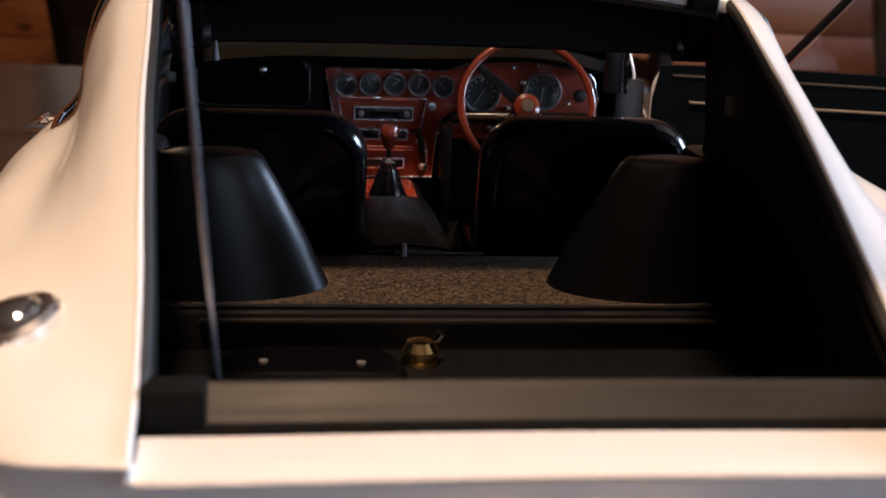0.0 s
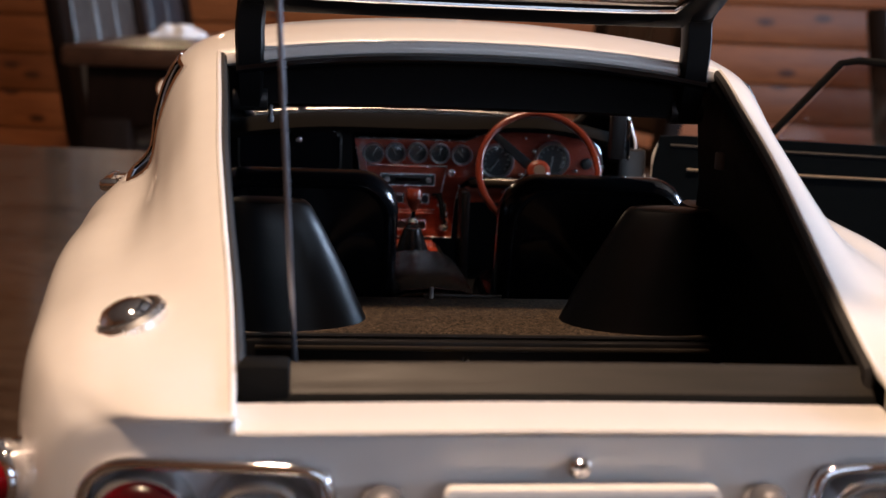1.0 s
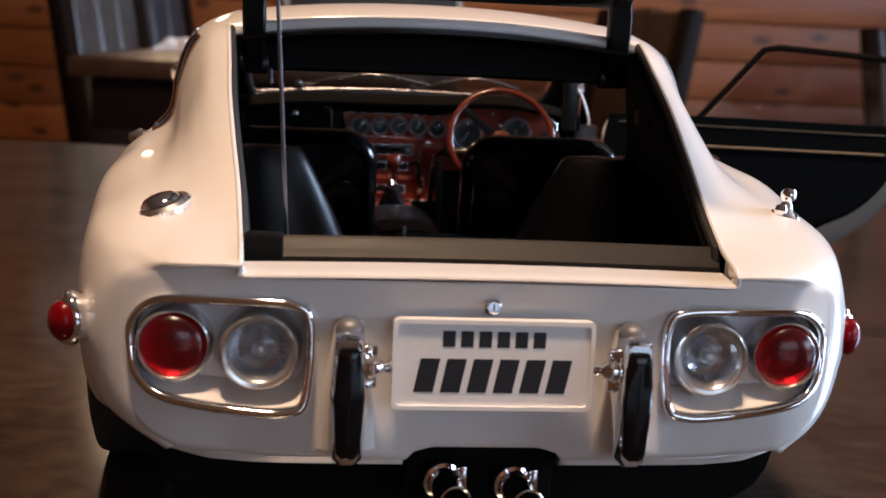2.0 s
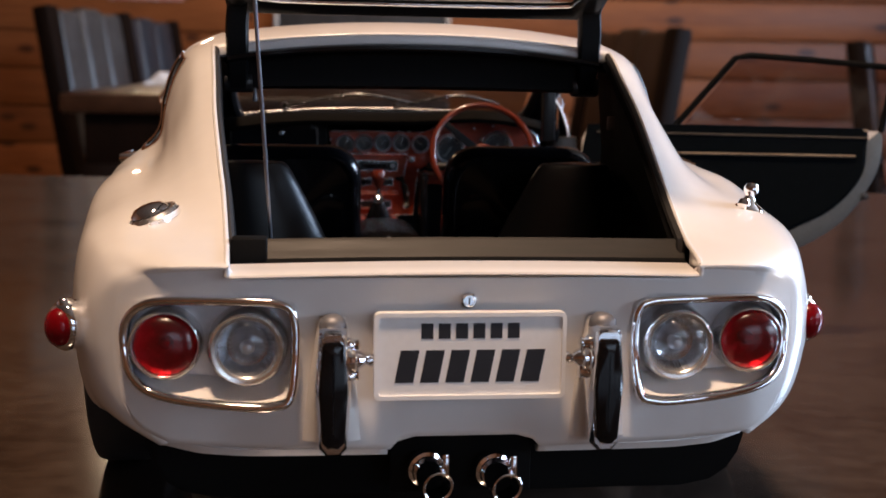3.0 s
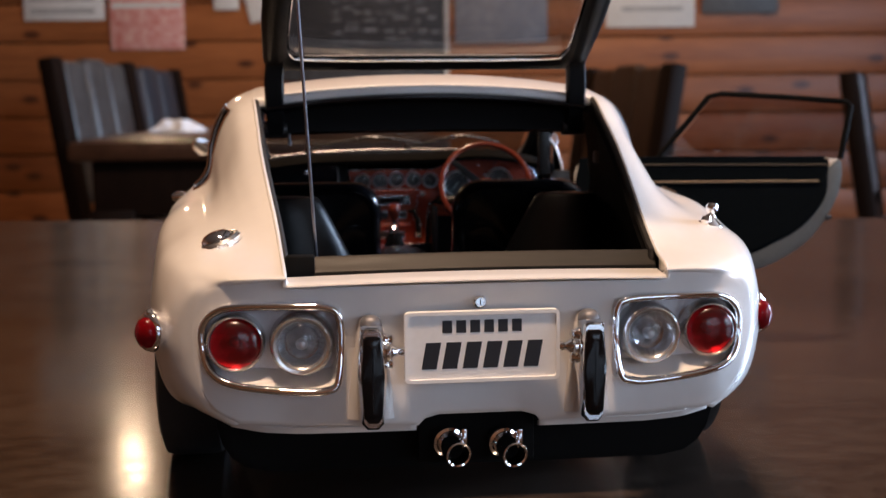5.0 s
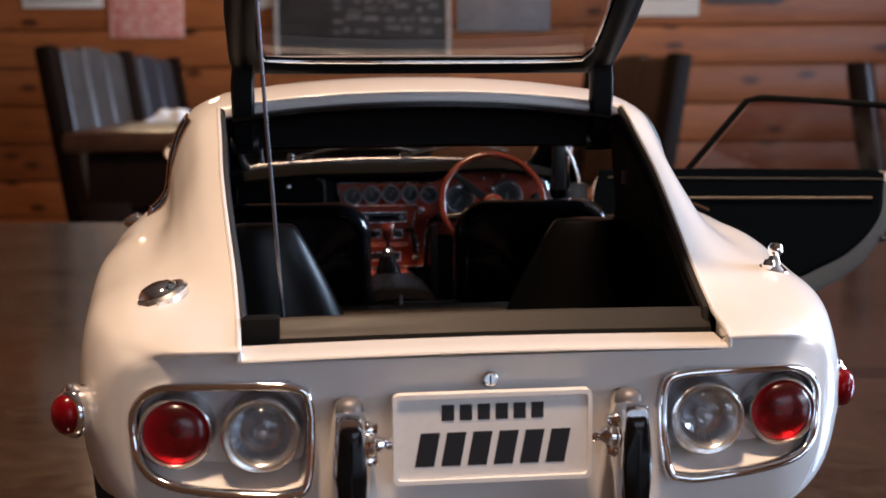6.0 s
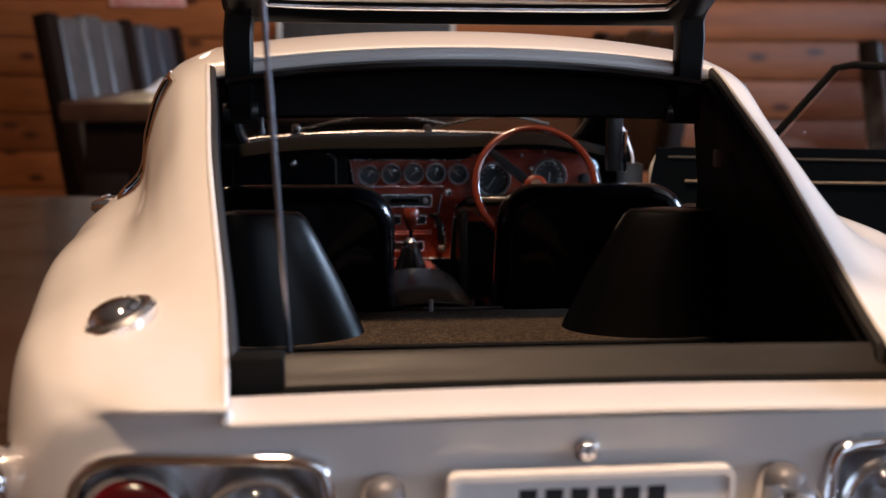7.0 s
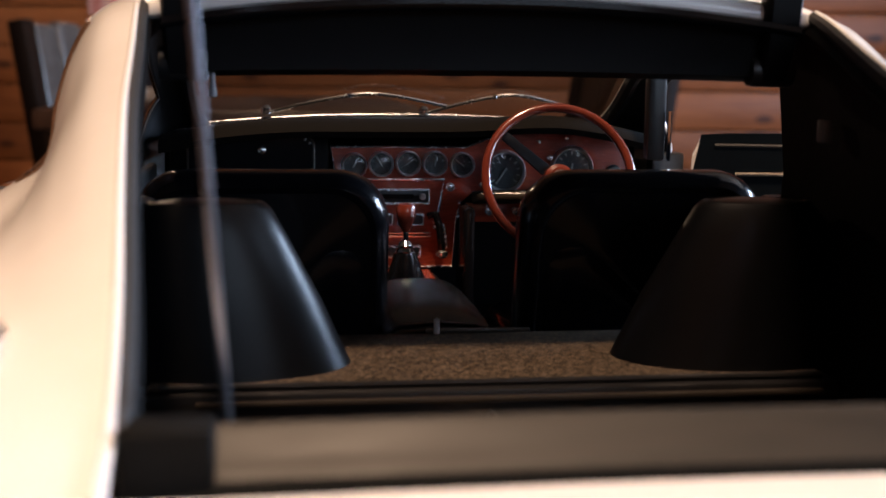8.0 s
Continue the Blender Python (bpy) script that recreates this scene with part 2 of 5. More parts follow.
# ---- the car's body ----
REAR_WHEEL, FRONT_WHEEL = 0.92, 3.25
NET = {
    0.00: ((.600, .335), (.670, .375), (.705, .470), (.708, .580), (.690, .645), (.655, .668), (.620, .678), (.585, .683), (.550, .686), (.510, .688), (.475, .689)),
    0.02: ((.620, .325), (.702, .370), (.742, .470), (.745, .590), (.716, .662), (.670, .688), (.630, .697), (.590, .700), (.550, .702), (.510, .703), (.475, .703)),
    0.12: ((.660, .315), (.745, .360), (.785, .470), (.785, .590), (.745, .690), (.695, .718), (.645, .728), (.600, .732), (.555, .734), (.515, .735), (.485, .735)),
    0.30: ((.700, .300), (.790, .350), (.832, .470), (.830, .600), (.785, .710), (.725, .755), (.670, .768), (.620, .775), (.575, .785), (.535, .795), (.502, .803)),
    0.50: ((.730, .300), (.820, .360), (.862, .480), (.858, .610), (.810, .725), (.745, .775), (.685, .793), (.635, .813), (.590, .838), (.555, .860), (.522, .878)),
    0.75: ((.750, .300), (.840, .370), (.880, .490), (.874, .625), (.845, .745), (.788, .800), (.700, .812), (.650, .855), (.610, .905), (.578, .945), (.545, .972)),
    1.00: ((.750, .300), (.840, .370), (.880, .490), (.880, .632), (.868, .745), (.815, .805), (.710, .830), (.665, .900), (.625, .975), (.595, 1.03), (.562, 1.058)),
    1.20: ((.750, .300), (.830, .370), (.868, .490), (.882, .635), (.880, .745), (.840, .802), (.720, .850), (.680, .950), (.645, 1.035), (.610, 1.10), (.577, 1.125)),
    1.40: ((.750, .280), (.820, .360), (.850, .490), (.882, .635), (.884, .740), (.848, .796), (.735, .870), (.700, .970), (.665, 1.06), (.630, 1.125), (.585, 1.165)),
    1.60: ((.750, .280), (.815, .360), (.840, .490), (.882, .635), (.884, .735), (.848, .790), (.735, .875), (.700, .980), (.665, 1.075), (.625, 1.14), (.575, 1.18)),
    2.00: ((.740, .280), (.805, .360), (.830, .490), (.870, .630), (.866, .725), (.830, .782), (.725, .870), (.690, .970), (.650, 1.07), (.610, 1.135), (.560, 1.17)),
    2.40: ((.740, .280), (.800, .360), (.830, .490), (.825, .620), (.800, .710), (.765, .775), (.730, .830), (.700, .900), (.670, .970), (.645, 1.02), (.610, 1.05)),
    2.80: ((.740, .280), (.800, .360), (.830, .500), (.825, .630), (.800, .710), (.760, .765), (.730, .790), (.700, .810), (.670, .830), (.640, .845), (.600, .860)),
    3.25: ((.740, .280), (.800, .360), (.830, .500), (.820, .630), (.780, .710), (.730, .755), (.690, .770), (.640, .780), (.590, .790), (.530, .800), (.470, .805)),
    3.70: ((.700, .280), (.760, .360), (.790, .480), (.780, .600), (.740, .680), (.690, .710), (.640, .717), (.590, .720), (.540, .725), (.490, .730), (.440, .735)),
    4.08: ((.500, .280), (.560, .340), (.600, .430), (.600, .500), (.560, .550), (.520, .570), (.480, .575), (.440, .580), (.400, .585), (.350, .590), (.300, .590)),
    4.18: ((.300, .300), (.350, .340), (.400, .420), (.400, .480), (.380, .510), (.350, .520), (.330, .525), (.300, .530), (.270, .530), (.240, .530), (.200, .530)),
}
# a fuller greenhouse beside the doors
for y, k in ((1.20, .3), (1.40, .8), (1.60, 1.0), (2.00, 1.0), (2.40, .7)):
    NET[y] = tuple((x + k * d, z) for (x, z), d in zip(NET[y], (0, 0, 0, 0, 0, .008, .028, .034, .032, .024, .006)))
# the flanks of the rear wings stand upright up to a narrow crown
for y, k in ((0.12, .7), (0.30, 1.0), (0.50, 1.0), (0.75, .6)):
    NET[y] = tuple((x + k * d, z) for (x, z), d in zip(NET[y], (0, -.004, -.016, -.012, .012, .014, .006, 0, 0, 0, 0)))


def panel_y(x):
    return -0.022 + 0.012 * (abs(x) / 0.70) ** 2 + 0.055 * (abs(x) / 0.70) ** 6


def panel_top(x):
    a = abs(x)
    return .683 - .008 * (a / .475) ** 2 if a <= .4751 else float(np.interp(a, (.475, .55, .62, .655, .69, .708), (.689, .686, .678, .668, .645, .60)))


def panel_bottom(x):
    a = abs(x)
    if a < 0.155:
        return 0.345 if a < 0.105 else float(np.interp(a, (.105, .14, .155), (.345, .335, .318)))
    return float(np.interp(a, (.155, .45, .60, .67, .708), (.318, .325, .335, .375, .50)))


FINE = 6
STATIONS = sorted(NET)
SWELL = (.012, .022, .022, .018, .012, .008, .026, .036, .042, .036, .012)


def station(y):
    """One section of the side; the hindmost ones bend round the corner of the tail."""
    k = float(np.interp(y, (0, .12, .5), (0, .6, 1)))
    up = float(np.interp(y, (.3, .9), (0, 1)))
    row = []
    for j, (x, z) in enumerate(NET[y]):
        dx = SWELL[j] * (k if j < 6 else up)
        dy = panel_y(x) + ((0.010 if j < 5 else 0.014 if j < 6 else 0.002 if j < 7 else -0.010) if y > 0 else 0) if y < 0.05 else y + (0.03 if j < 5 else 0) * (y < 0.2)
        row.append((x + dx, dy, z))
    return row


control = np.array([station(y) for y in STATIONS])
SIDE = catmull(control, FINE)
SIDE = np.array([catmull(row, FINE) for row in SIDE])
for c, r in ((REAR_WHEEL, 0.345), (FRONT_WHEEL, 0.345)):
    dy = SIDE[..., 1] - c
    arch = np.where(np.abs(dy) < r, 0.30 + np.sqrt(np.maximum(r * r - dy * dy, 0)), 0)
    SIDE[..., 2] = np.maximum(SIDE[..., 2], np.minimum(arch, 0.66))
ROW = SIDE[:, 0, 1]
at_row = lambda y: int(np.argmin(np.abs(ROW - y)))


def mirrored(grid, side):
    g = grid.copy()
    g[..., 0] *= side
    return g


def crown(row, rise, n=18):
    """From one upper edge to the other over a gentle crown."""
    p = row[-1]
    t = np.linspace(-1, 1, n + 1)
    return np.stack([p[0] * t, np.full(n + 1, p[1]), p[2] + rise * (1 - np.abs(t) ** 2.2)], -1)


def window_gap(side):
    lo, hi, c0, c1 = at_row(1.26), at_row(2.52), int(5.5 * FINE), int(8.7 * FINE)
    d0, d1 = at_row(1.50), at_row(2.50)

    def keep(i, j):
        if side > 0 and d0 <= i < d1 and j < c1:
            return False
        return not (lo <= i < hi and c0 <= j < c1 and not (i in (at_row(1.47), at_row(1.47) + 1)))
    return keep


bm = bmesh.new()
for side in (-1, 1):
    sheet(bm, mirrored(SIDE, side), window_gap(side), flip=side < 0)
roof_rows = [crown(SIDE[i], 0.045) for i in range(at_row(1.22), at_row(2.02) + 1)]
sheet(bm, np.array(roof_rows))
hood_rows = [crown(SIDE[i], 0.03 if ROW[i] < 3.6 else 0.02) for i in range(at_row(2.80), len(ROW))]
sheet(bm, np.array(hood_rows))
# the tail panel, with the cut-out for the pipes and the recesses of the lamps
LAMP_OUTLINE = ((.344, .54), (.349, .60), (.370, .622), (.44, .628), (.59, .627), (.648, .614), (.682, .578), (.685, .525), (.668, .470), (.61, .436), (.45, .419), (.385, .420), (.354, .440))


def inside(x, z, poly):
    hit = False
    for (ax, az), (bx, bz) in zip(poly, poly[1:] + poly[:1]):
        if (az > z) != (bz > z) and x < (bx - ax) * (z - az) / (bz - az) + ax:
            hit = not hit
    return hit


def smooth_loop(points, n=5):
    p = [np.array(q, float) for q in points]
    return [tuple(q) for q in catmull([p[-1]] + p + p[:2], n)[n:-n - 1]]


LAMP_LOOP = smooth_loop(LAMP_OUTLINE)
SIDE[0, :, 1] = [panel_y(x) for x in SIDE[0, :, 0]]
BULGE = int(np.argmax(SIDE[0, :, 0]))
UPPER, LOWER = SIDE[0, BULGE:][::-1], SIDE[0, :BULGE + 1]
half = [0, .03, .06, .09, .105, .125, .14, .155] + [round(.167 + .0122 * k, 4) for k in range(25)] + [float(x) for x in UPPER[:, 0]]
xs = [-v for v in half[:0:-1]] + half
# the same columns along the lower edge, where they meet the side's lower points
rest = len(UPPER) - len(LOWER)
half_low = half[:-len(UPPER)] + [float(x) for x in np.linspace(.475, LOWER[0, 0], rest + 1)[:-1]] + [float(x) for x in LOWER[:, 0]]
xs_low = [-v for v in half_low[:0:-1]] + half_low


def tail_top(x):
    return panel_top(x) if abs(x) < .4745 else float(np.interp(abs(x), UPPER[:, 0], UPPER[:, 2]))


def tail_bottom(x):
    return panel_bottom(x) if abs(x) < LOWER[0, 0] else float(np.interp(abs(x), LOWER[:, 0], LOWER[:, 2]))


ROWS = 30
tail = []
for k in range(ROWS + 1):
    t = k / ROWS
    row = []
    for x0, x1 in zip(xs_low, xs):
        x = x0 * (1 - t) + x1 * t
        y = panel_y(x) + 0.010 * math.sin(math.pi * t) * float(np.interp(abs(x), (.3, .6), (1, 0))) + 0.008 * (1 - t) ** 6 * float(np.interp(abs(x), (.5, .60), (1, 0)))
        row.append((x, y, tail_bottom(x0) * (1 - t) + tail_top(x1) * t))
    tail.append(row)
tail = np.array(tail)


def not_lamp(i, j):
    c = (tail[i, j] + tail[i + 1, j + 1]) / 2
    return not inside(abs(c[0]), c[2], LAMP_LOOP)


sheet(bm, tail, not_lamp, flip=True)
# the strip between the tail panel and the hatch opening
lip = []
for dy, dz in ((0, 0), (-.012, -.001), (-.017, .002), (-.015, .006), (-.004, .009), (.03, .010), (.085, .012), (.09, .0)):
    wide = float(np.interp(panel_y(.475) + max(dy, 0), SIDE[FINE:, -1, 1], SIDE[FINE:, -1, 0])) / .478
    lip.append([(x * wide, panel_y(x) + dy, panel_top(x) + dz) for x in xs if abs(x) <= .475])
strip_mesh = bmesh.new()
sheet(strip_mesh, np.array(lip))
# small step where the strip meets the deck
for side in (-1, 1):
    i1 = at_row(0.10)
    sheet(bm, np.array([[SIDE[i, -1] * (side, 1, 1), SIDE[i, -1] * (side, 1, 1) - np.array((0, 0, .022 if i < FINE + 3 else .04))] for i in range(FINE, i1 + 1)]))
clean(bm, 2e-4)
corner = [v for v in bm.verts if abs(v.co.x) > .54 and v.co.z < .50 and v.co.y < .22 and not v.is_boundary]
for k in range(18):
    bmesh.ops.smooth_vert(bm, verts=corner, factor=0.5, use_axis_x=True, use_axis_y=True, use_axis_z=True)
body = part("body_shell", bm, [PAINT, BLACK], car, "cream white painted bodywork")
solid = body.modifiers.new("thickness", "SOLIDIFY")
solid.thickness, solid.offset, solid.material_offset, solid.material_offset_rim = 0.009 * S, -1, 1, 0
bmesh.ops.holes_fill(strip_mesh, edges=strip_mesh.edges)
clean(strip_mesh)
part("deck_strip", strip_mesh, PAINT, car, "cream white strip behind the hatch")
# lower valance, in two halves beside the pipes
for side in (-1, 1):
    g = []
    for dz, dy in ((.335, .034), (.312, .028), (.296, .036), (.290, .06)):
        g.append([(side * x, panel_y(x) + dy + .005 + .38 * max(0, x - .54), dz + .05 * max(0, x - .45)) for x in np.linspace(.158, .625, 26)])
    bm = bmesh.new()
    sheet(bm, np.array(g))
    v = part("lower_valance", bm, [PAINT, BLACK], car)
    m = v.modifiers.new("thickness", "SOLIDIFY")
    m.thickness, m.offset = 0.012 * S, -1

# ---- glazing ----
SATIN = material("worn_chrome", (0.88, 0.88, 0.89), 0.27, 1.0, vary=0.08, scale=300)
CLEAR = glass("clear_glazing", (0.93, 0.94, 0.93), 0.01, 0.06)
# grey tint and pale veil stand in for hazy reflections on the windscreen
HAZED = glass("hazed_windscreen_glazing", (0.38, 0.375, 0.37), 0.04, 0.09)
SMOKED = glass("greyish_lid_glazing", (0.60, 0.60, 0.62), 0.01, 0.16)
DARK = glass("dark_side_glazing", (0.25, 0.22, 0.2), 0.02, 0.0, 0.2)
TINT = glass("brownish_door_glazing", (0.52, 0.42, 0.40), 0.02, 0.08)
for side in (-1, 1):
    c0, c1 = int(5.5 * FINE), int(8.7 * FINE)
    spans = [("quarter_window", 1.26, 1.47)] + ([("door_window", 1.50, 2.52)] if side < 0 else [])
    for nm, a, b in spans:
        g = mirrored(SIDE[at_row(a):at_row(b) + 1, c0:c1 + 1], side) - np.array((side * .010, 0, 0))
        bm = bmesh.new()
        sheet(bm, g)
        part(nm, bm, DARK, car, "dark glazing").visible_shadow = False
        loop = [tuple(p) for p in g[:, 0]] + [tuple(p) for p in g[-1, 1:]] + [tuple(p) for p in g[::-1, -1][1:]] + [tuple(p) for p in g[0, ::-1][1:-1]]
        loop = [(p[0] + side * .010, p[1], p[2]) for p in loop]
        part("window_trim", tubed(loop, 0.0055, 6, True), CHROME if side < 0 else RUBBER, car, "thin window trim")
front = crown(SIDE[at_row(2.02)], 0.045)
rear = crown(SIDE[at_row(2.80)], 0.03)
bm = bmesh.new()
sheet(bm, np.array([front * (1 - t) + rear * t + np.array((0, .05, .03)) * math.sin(math.pi * t) for t in np.linspace(0, 1, 9)]))
part("windscreen", bm, HAZED, car, "smoked windscreen with painted-in haze").visible_shadow = False
for x0, x1 in ((-.42, .12), (.06, .50)):
    sweep = catmull([(x0, 2.785, .900), (x0 + .35 * (x1 - x0), 2.69, .945), (x0 + .62 * (x1 - x0), 2.66, .960), (x1, 2.72, .925)], 5)
    wip = part("wiper", tubed([tuple(q) for q in sweep], .0052, 6), SATIN, car, "chrome wiper")
    part("wiper_pivot", lathed([(.016, 0), (.016, .02), (.008, .028), (0, .03)], Matrix.Translation((x0, 2.785, .895)), 12), CHROME, wip)
    part("wiper_joint", lathed([(0, -.008), (.008, -.006), (.009, .004), (0, .008)], Matrix.Translation(tuple(sweep[7])), 10), CHROME, wip)
bm = bmesh.new()
sheet(bm, np.array([[(x * .98, y, z + .030 * (1 - abs(x / .6) ** 2.2) + .008) for x in np.linspace(-.60, .60, 25)] for y, z in ((2.79, .862), (2.86, .858), (2.98, .848), (3.10, .834), (3.13, .822))]))
part("scuttle_panel", bm, SHELF, car, "dark scuttle panel under the wipers")
part("rear_view_mirror", boxed((-.03, 2.02, 1.015), (.11, 2.05, 1.055), .012, 3), BLACK, car, "black rear-view mirror")
part("windscreen_trim", tubed([tuple(p + (0, -.01, .006)) for p in rear], 0.0042, 6), SATIN, car, "thin chrome windscreen trim")
for side in (-1, 1):
    pts = [SIDE[i, -1] * (side, 1, 1) for i in range(at_row(2.02), at_row(2.80) + 1)]
    part("windscreen_pillar", tubed(pts, 0.022, 8), BLACK, car)

# ---- hatch opening: seal, header, inner sides, shelf ----
edge_l = [SIDE[i, -1] * (-1, 1, 1) + (.004, 0, -.010) for i in range(at_row(.10), at_row(1.22) + 1)]
edge_l = [p for p in edge_l if p[1] > .095]
edge_l = [edge_l[0] + (.005, .002, -.034), edge_l[0] + (.002, .0, -.012)] + edge_l
edge_r = [p * (-1, 1, 1) for p in edge_l]
for side in (-1, 1):
    bead = [tuple(SIDE[i, -1] * (side, 1, 1) + np.array((side * .003, 0, -.001))) for i in range(FINE, at_row(1.22) + 1)]
    bead = [(bead[0][0], bead[0][1], bead[0][2] - .024), (bead[0][0], bead[0][1], bead[0][2] - .008)] + bead[1:]
    part("hatch_flange", tubed(bead, 0.006, 8), PAINT, car, "rolled body edge")
part("hatch_seal", tubed([tuple(p) for p in edge_l], 0.012, 8), RUBBER, car, "black rubber seal")
part("hatch_seal", tubed([tuple(p) for p in edge_r], 0.012, 8), RUBBER, car, "black rubber seal")
for side in (-1, 1):
    g = []
    for i in range(at_row(.16), at_row(1.40) + 1):
        e = SIDE[min(i, at_row(1.22)), -1].copy()
        e[1] = SIDE[i, -1][1]
        e = e * (side, 1, 1)
        g.append([e + (-side * .006, 0, -.012), e + (-side * .020, 0, -.035), e + (side * .005, 0, -.06), (e[0] + side * .03, e[1], max(.44, e[2] - .3)), (side * .60, e[1], .42)])
    bm = bmesh.new()
    sheet(bm, np.array(g))
    part("boot_side_lining", bm, LINING, car, "black boot side lining")
# the roof's rear edge curls down to a glossy gutter and a black header
edge_row = crown(SIDE[at_row(1.22)], 0.045, 24)
bm = bmesh.new()
sheet(bm, np.array([edge_row * (k, 1, 1) + np.array((0, dy, dz)) for k, dy, dz in ((1.0, .002, -.001), (.998, -.007, -.005), (.994, -.012, -.016), (.990, -.010, -.027), (.988, .002, -.032))]))
part("roof_lip", bm, PAINT, car, "cream white rolled roof edge")
g = []
for y, z, k in ((1.214, 1.100, .99), (1.220, 1.090, .98), (1.236, 1.084, .97), (1.243, 1.074, .95), (1.25, 1.018, .93), (1.30, 1.008, .93), (1.42, 1.05, .95)):
    g.append([(x * k, y, z + .042 * (1 - (abs(x) / .575) ** 2.2) * (1 if z > 1.03 else .15)) for x in np.linspace(-.575, .575, 25)])
bm = bmesh.new()
sheet(bm, np.array(g))
part("hatch_header", bm, MATTE, car, "black header panel")
bm = bmesh.new()
sheet(bm, np.array([[(x, y, z + .044 * (1 - (abs(x) / .577) ** 2.2)) for x in np.linspace(-.555, .555, 25)] for y, z in ((1.210, 1.106), (1.198, 1.102), (1.195, 1.092), (1.202, 1.084), (1.220, 1.080))]))
part("roof_gutter", bm, GLOSS, car, "glossy black gutter")
# shelf behind the tail
g = []
for y, z in ((.070, .668), (.084, .690), (.091, .699), (.096, .702), (.117, .729), (.126, .735), (.134, .734), (.139, .724), (.139, .43)):
    g.append([(x, panel_y(x) + .02 + y - .0, z - .006 * (x / .48) ** 2) for x in np.linspace(-.485, .485, 15)])
bm = bmesh.new()
sheet(bm, np.array(g))
for f in bm.faces:
    c = f.calc_center_median()
    f.material_index = 1 if c.z + .006 * (c.x / .48) ** 2 < .700 else 0
# near-black for trim, and for shade painted in beneath the tail
UNDER = material("black_trim_and_shade", (0.004, 0.004, 0.004), 0.8, vary=0.3, scale=300, spec=0.1)
SILL = material("brown_grey_sill_plastic", (0.011, 0.0095, 0.008), 0.50, vary=0.4, scale=220, stretch=(0.12, 1, 1), spec=0.22, colour2=(0.024, 0.020, 0.016))
part("boot_shelf", bm, [SILL, UNDER], car, "brown-grey plastic shelf behind the tail", smooth=True)

# ---- boot and cabin floor ----
part("boot_floor", boxed((-.60, .26, .38), (.60, 1.06, .42), .004), BLACK, car, "black boot floor")
part("underbody", boxed((-.60, .30, .22), (.60, 3.9, .27), .01), RUBBER, car)
# the apron's black holds the deep shade under the tail
apron = [(.672, .335), (.668, .285), (.655, .235), (.630, .195), (.590, .168), (.52, .155)]
part("rear_apron", prismed([(-x, z) for x, z in apron] + [(x, z) for x, z in reversed(apron)], .16, .22, bevel=.012), UNDER, car)
part("cabin_floor", boxed((-.72, 1.45, .27), (.72, 2.75, .31), .004), LINING, car)
part("firewall", boxed((-.72, 2.74, .27), (.72, 2.78, .84), .004), LINING, car)
part("carpet_platform", boxed((-.60, 1.06, .30), (.60, 1.47, .498), .006), BLACK, car, "black boot step")
bm = bmesh.new()
box(bm, (-.58, 1.085, .496), (.58, 1.46, .506), .004)
part("boot_carpet", bm, CARPET, car, "brown flocked boot carpet")
part("carpet_strip", boxed((-.50, 1.046, .478), (.565, 1.062, .488), .003), SHELF, car, "light edge strip")
part("carpet_edge", tubed([(-.56, 1.086, .504), (.575, 1.086, .504)], .006, 8), BLACK, car)
part("catch_bar", boxed((-.08, 1.455, .506), (.13, 1.465, .514), .002), SHELF, car, "thin catch bar")
part("catch_pin", lathed([(.006, .50), (.006, .535), (0, .538)], Matrix.Translation((-.06, 1.45, 0)), 8), SILVER, car)
part("spare_wheel_cover", lathed([(.0, .428), (.17, .428), (.185, .424), (.19, .418)], Matrix.Translation((-.28, .93, 0)), 40), GLOSS, car, "black round cover")
for x, y in ((-.37, .97), (-.18, .96)):
    part("cover_screw", lathed([(.010, .424), (.009, .432), (0, .434)], Matrix.Translation((x, y, 0)), 10), SILVER, car)
# chrome cap; the warm lamp light on it is put into its colour
cap = part("boot_cap", lathed([(.036, .42), (.037, .428), (.030, .432), (.030, .440), (.040, .444), (.041, .452), (.028, .468), (0, .474)], Matrix.Translation((-.062, .985, 0)), 24), material("gold_lit_chrome", (0.75, 0.52, 0.24), 0.15, 1.0, 0.1), car, "chrome screw cap coloured as if lit gold")
part("cap_tip", tubed([(-.035, .985, .463), (-.022, .985, .482)], [.007, .010], 8), CHROME, cap)
for side in (-1, 1):
    bm = bmesh.new()
    n = 40
    rings = []
    for z, cx, cy, r in ((.50, .470, 1.245, .232), (.515, .471, 1.245, .226), (.62, .478, 1.235, .186), (.74, .487, 1.215, .134), (.785, .490, 1.21, .112), (.797, .491, 1.208, .100), (.799, .491, 1.208, .090), (.796, .491, 1.208, .086), (.800, .491, 1.208, .060), (.800, .491, 1.208, .001)):
        rings.append([(side * (cx + r * math.cos(2 * math.pi * k / n)), cy + .62 * r * math.sin(2 * math.pi * k / n), z) for k in range(n + 1)])
    sheet(bm, np.array(rings))
    clean(bm)
    part("suspension_tower", bm, material("black_leathercloth", (0.003, 0.0033, 0.004), 0.36, vary=0.2, scale=900, bump=0.00004, spec=0.27), car, "black leathercloth suspension tower")

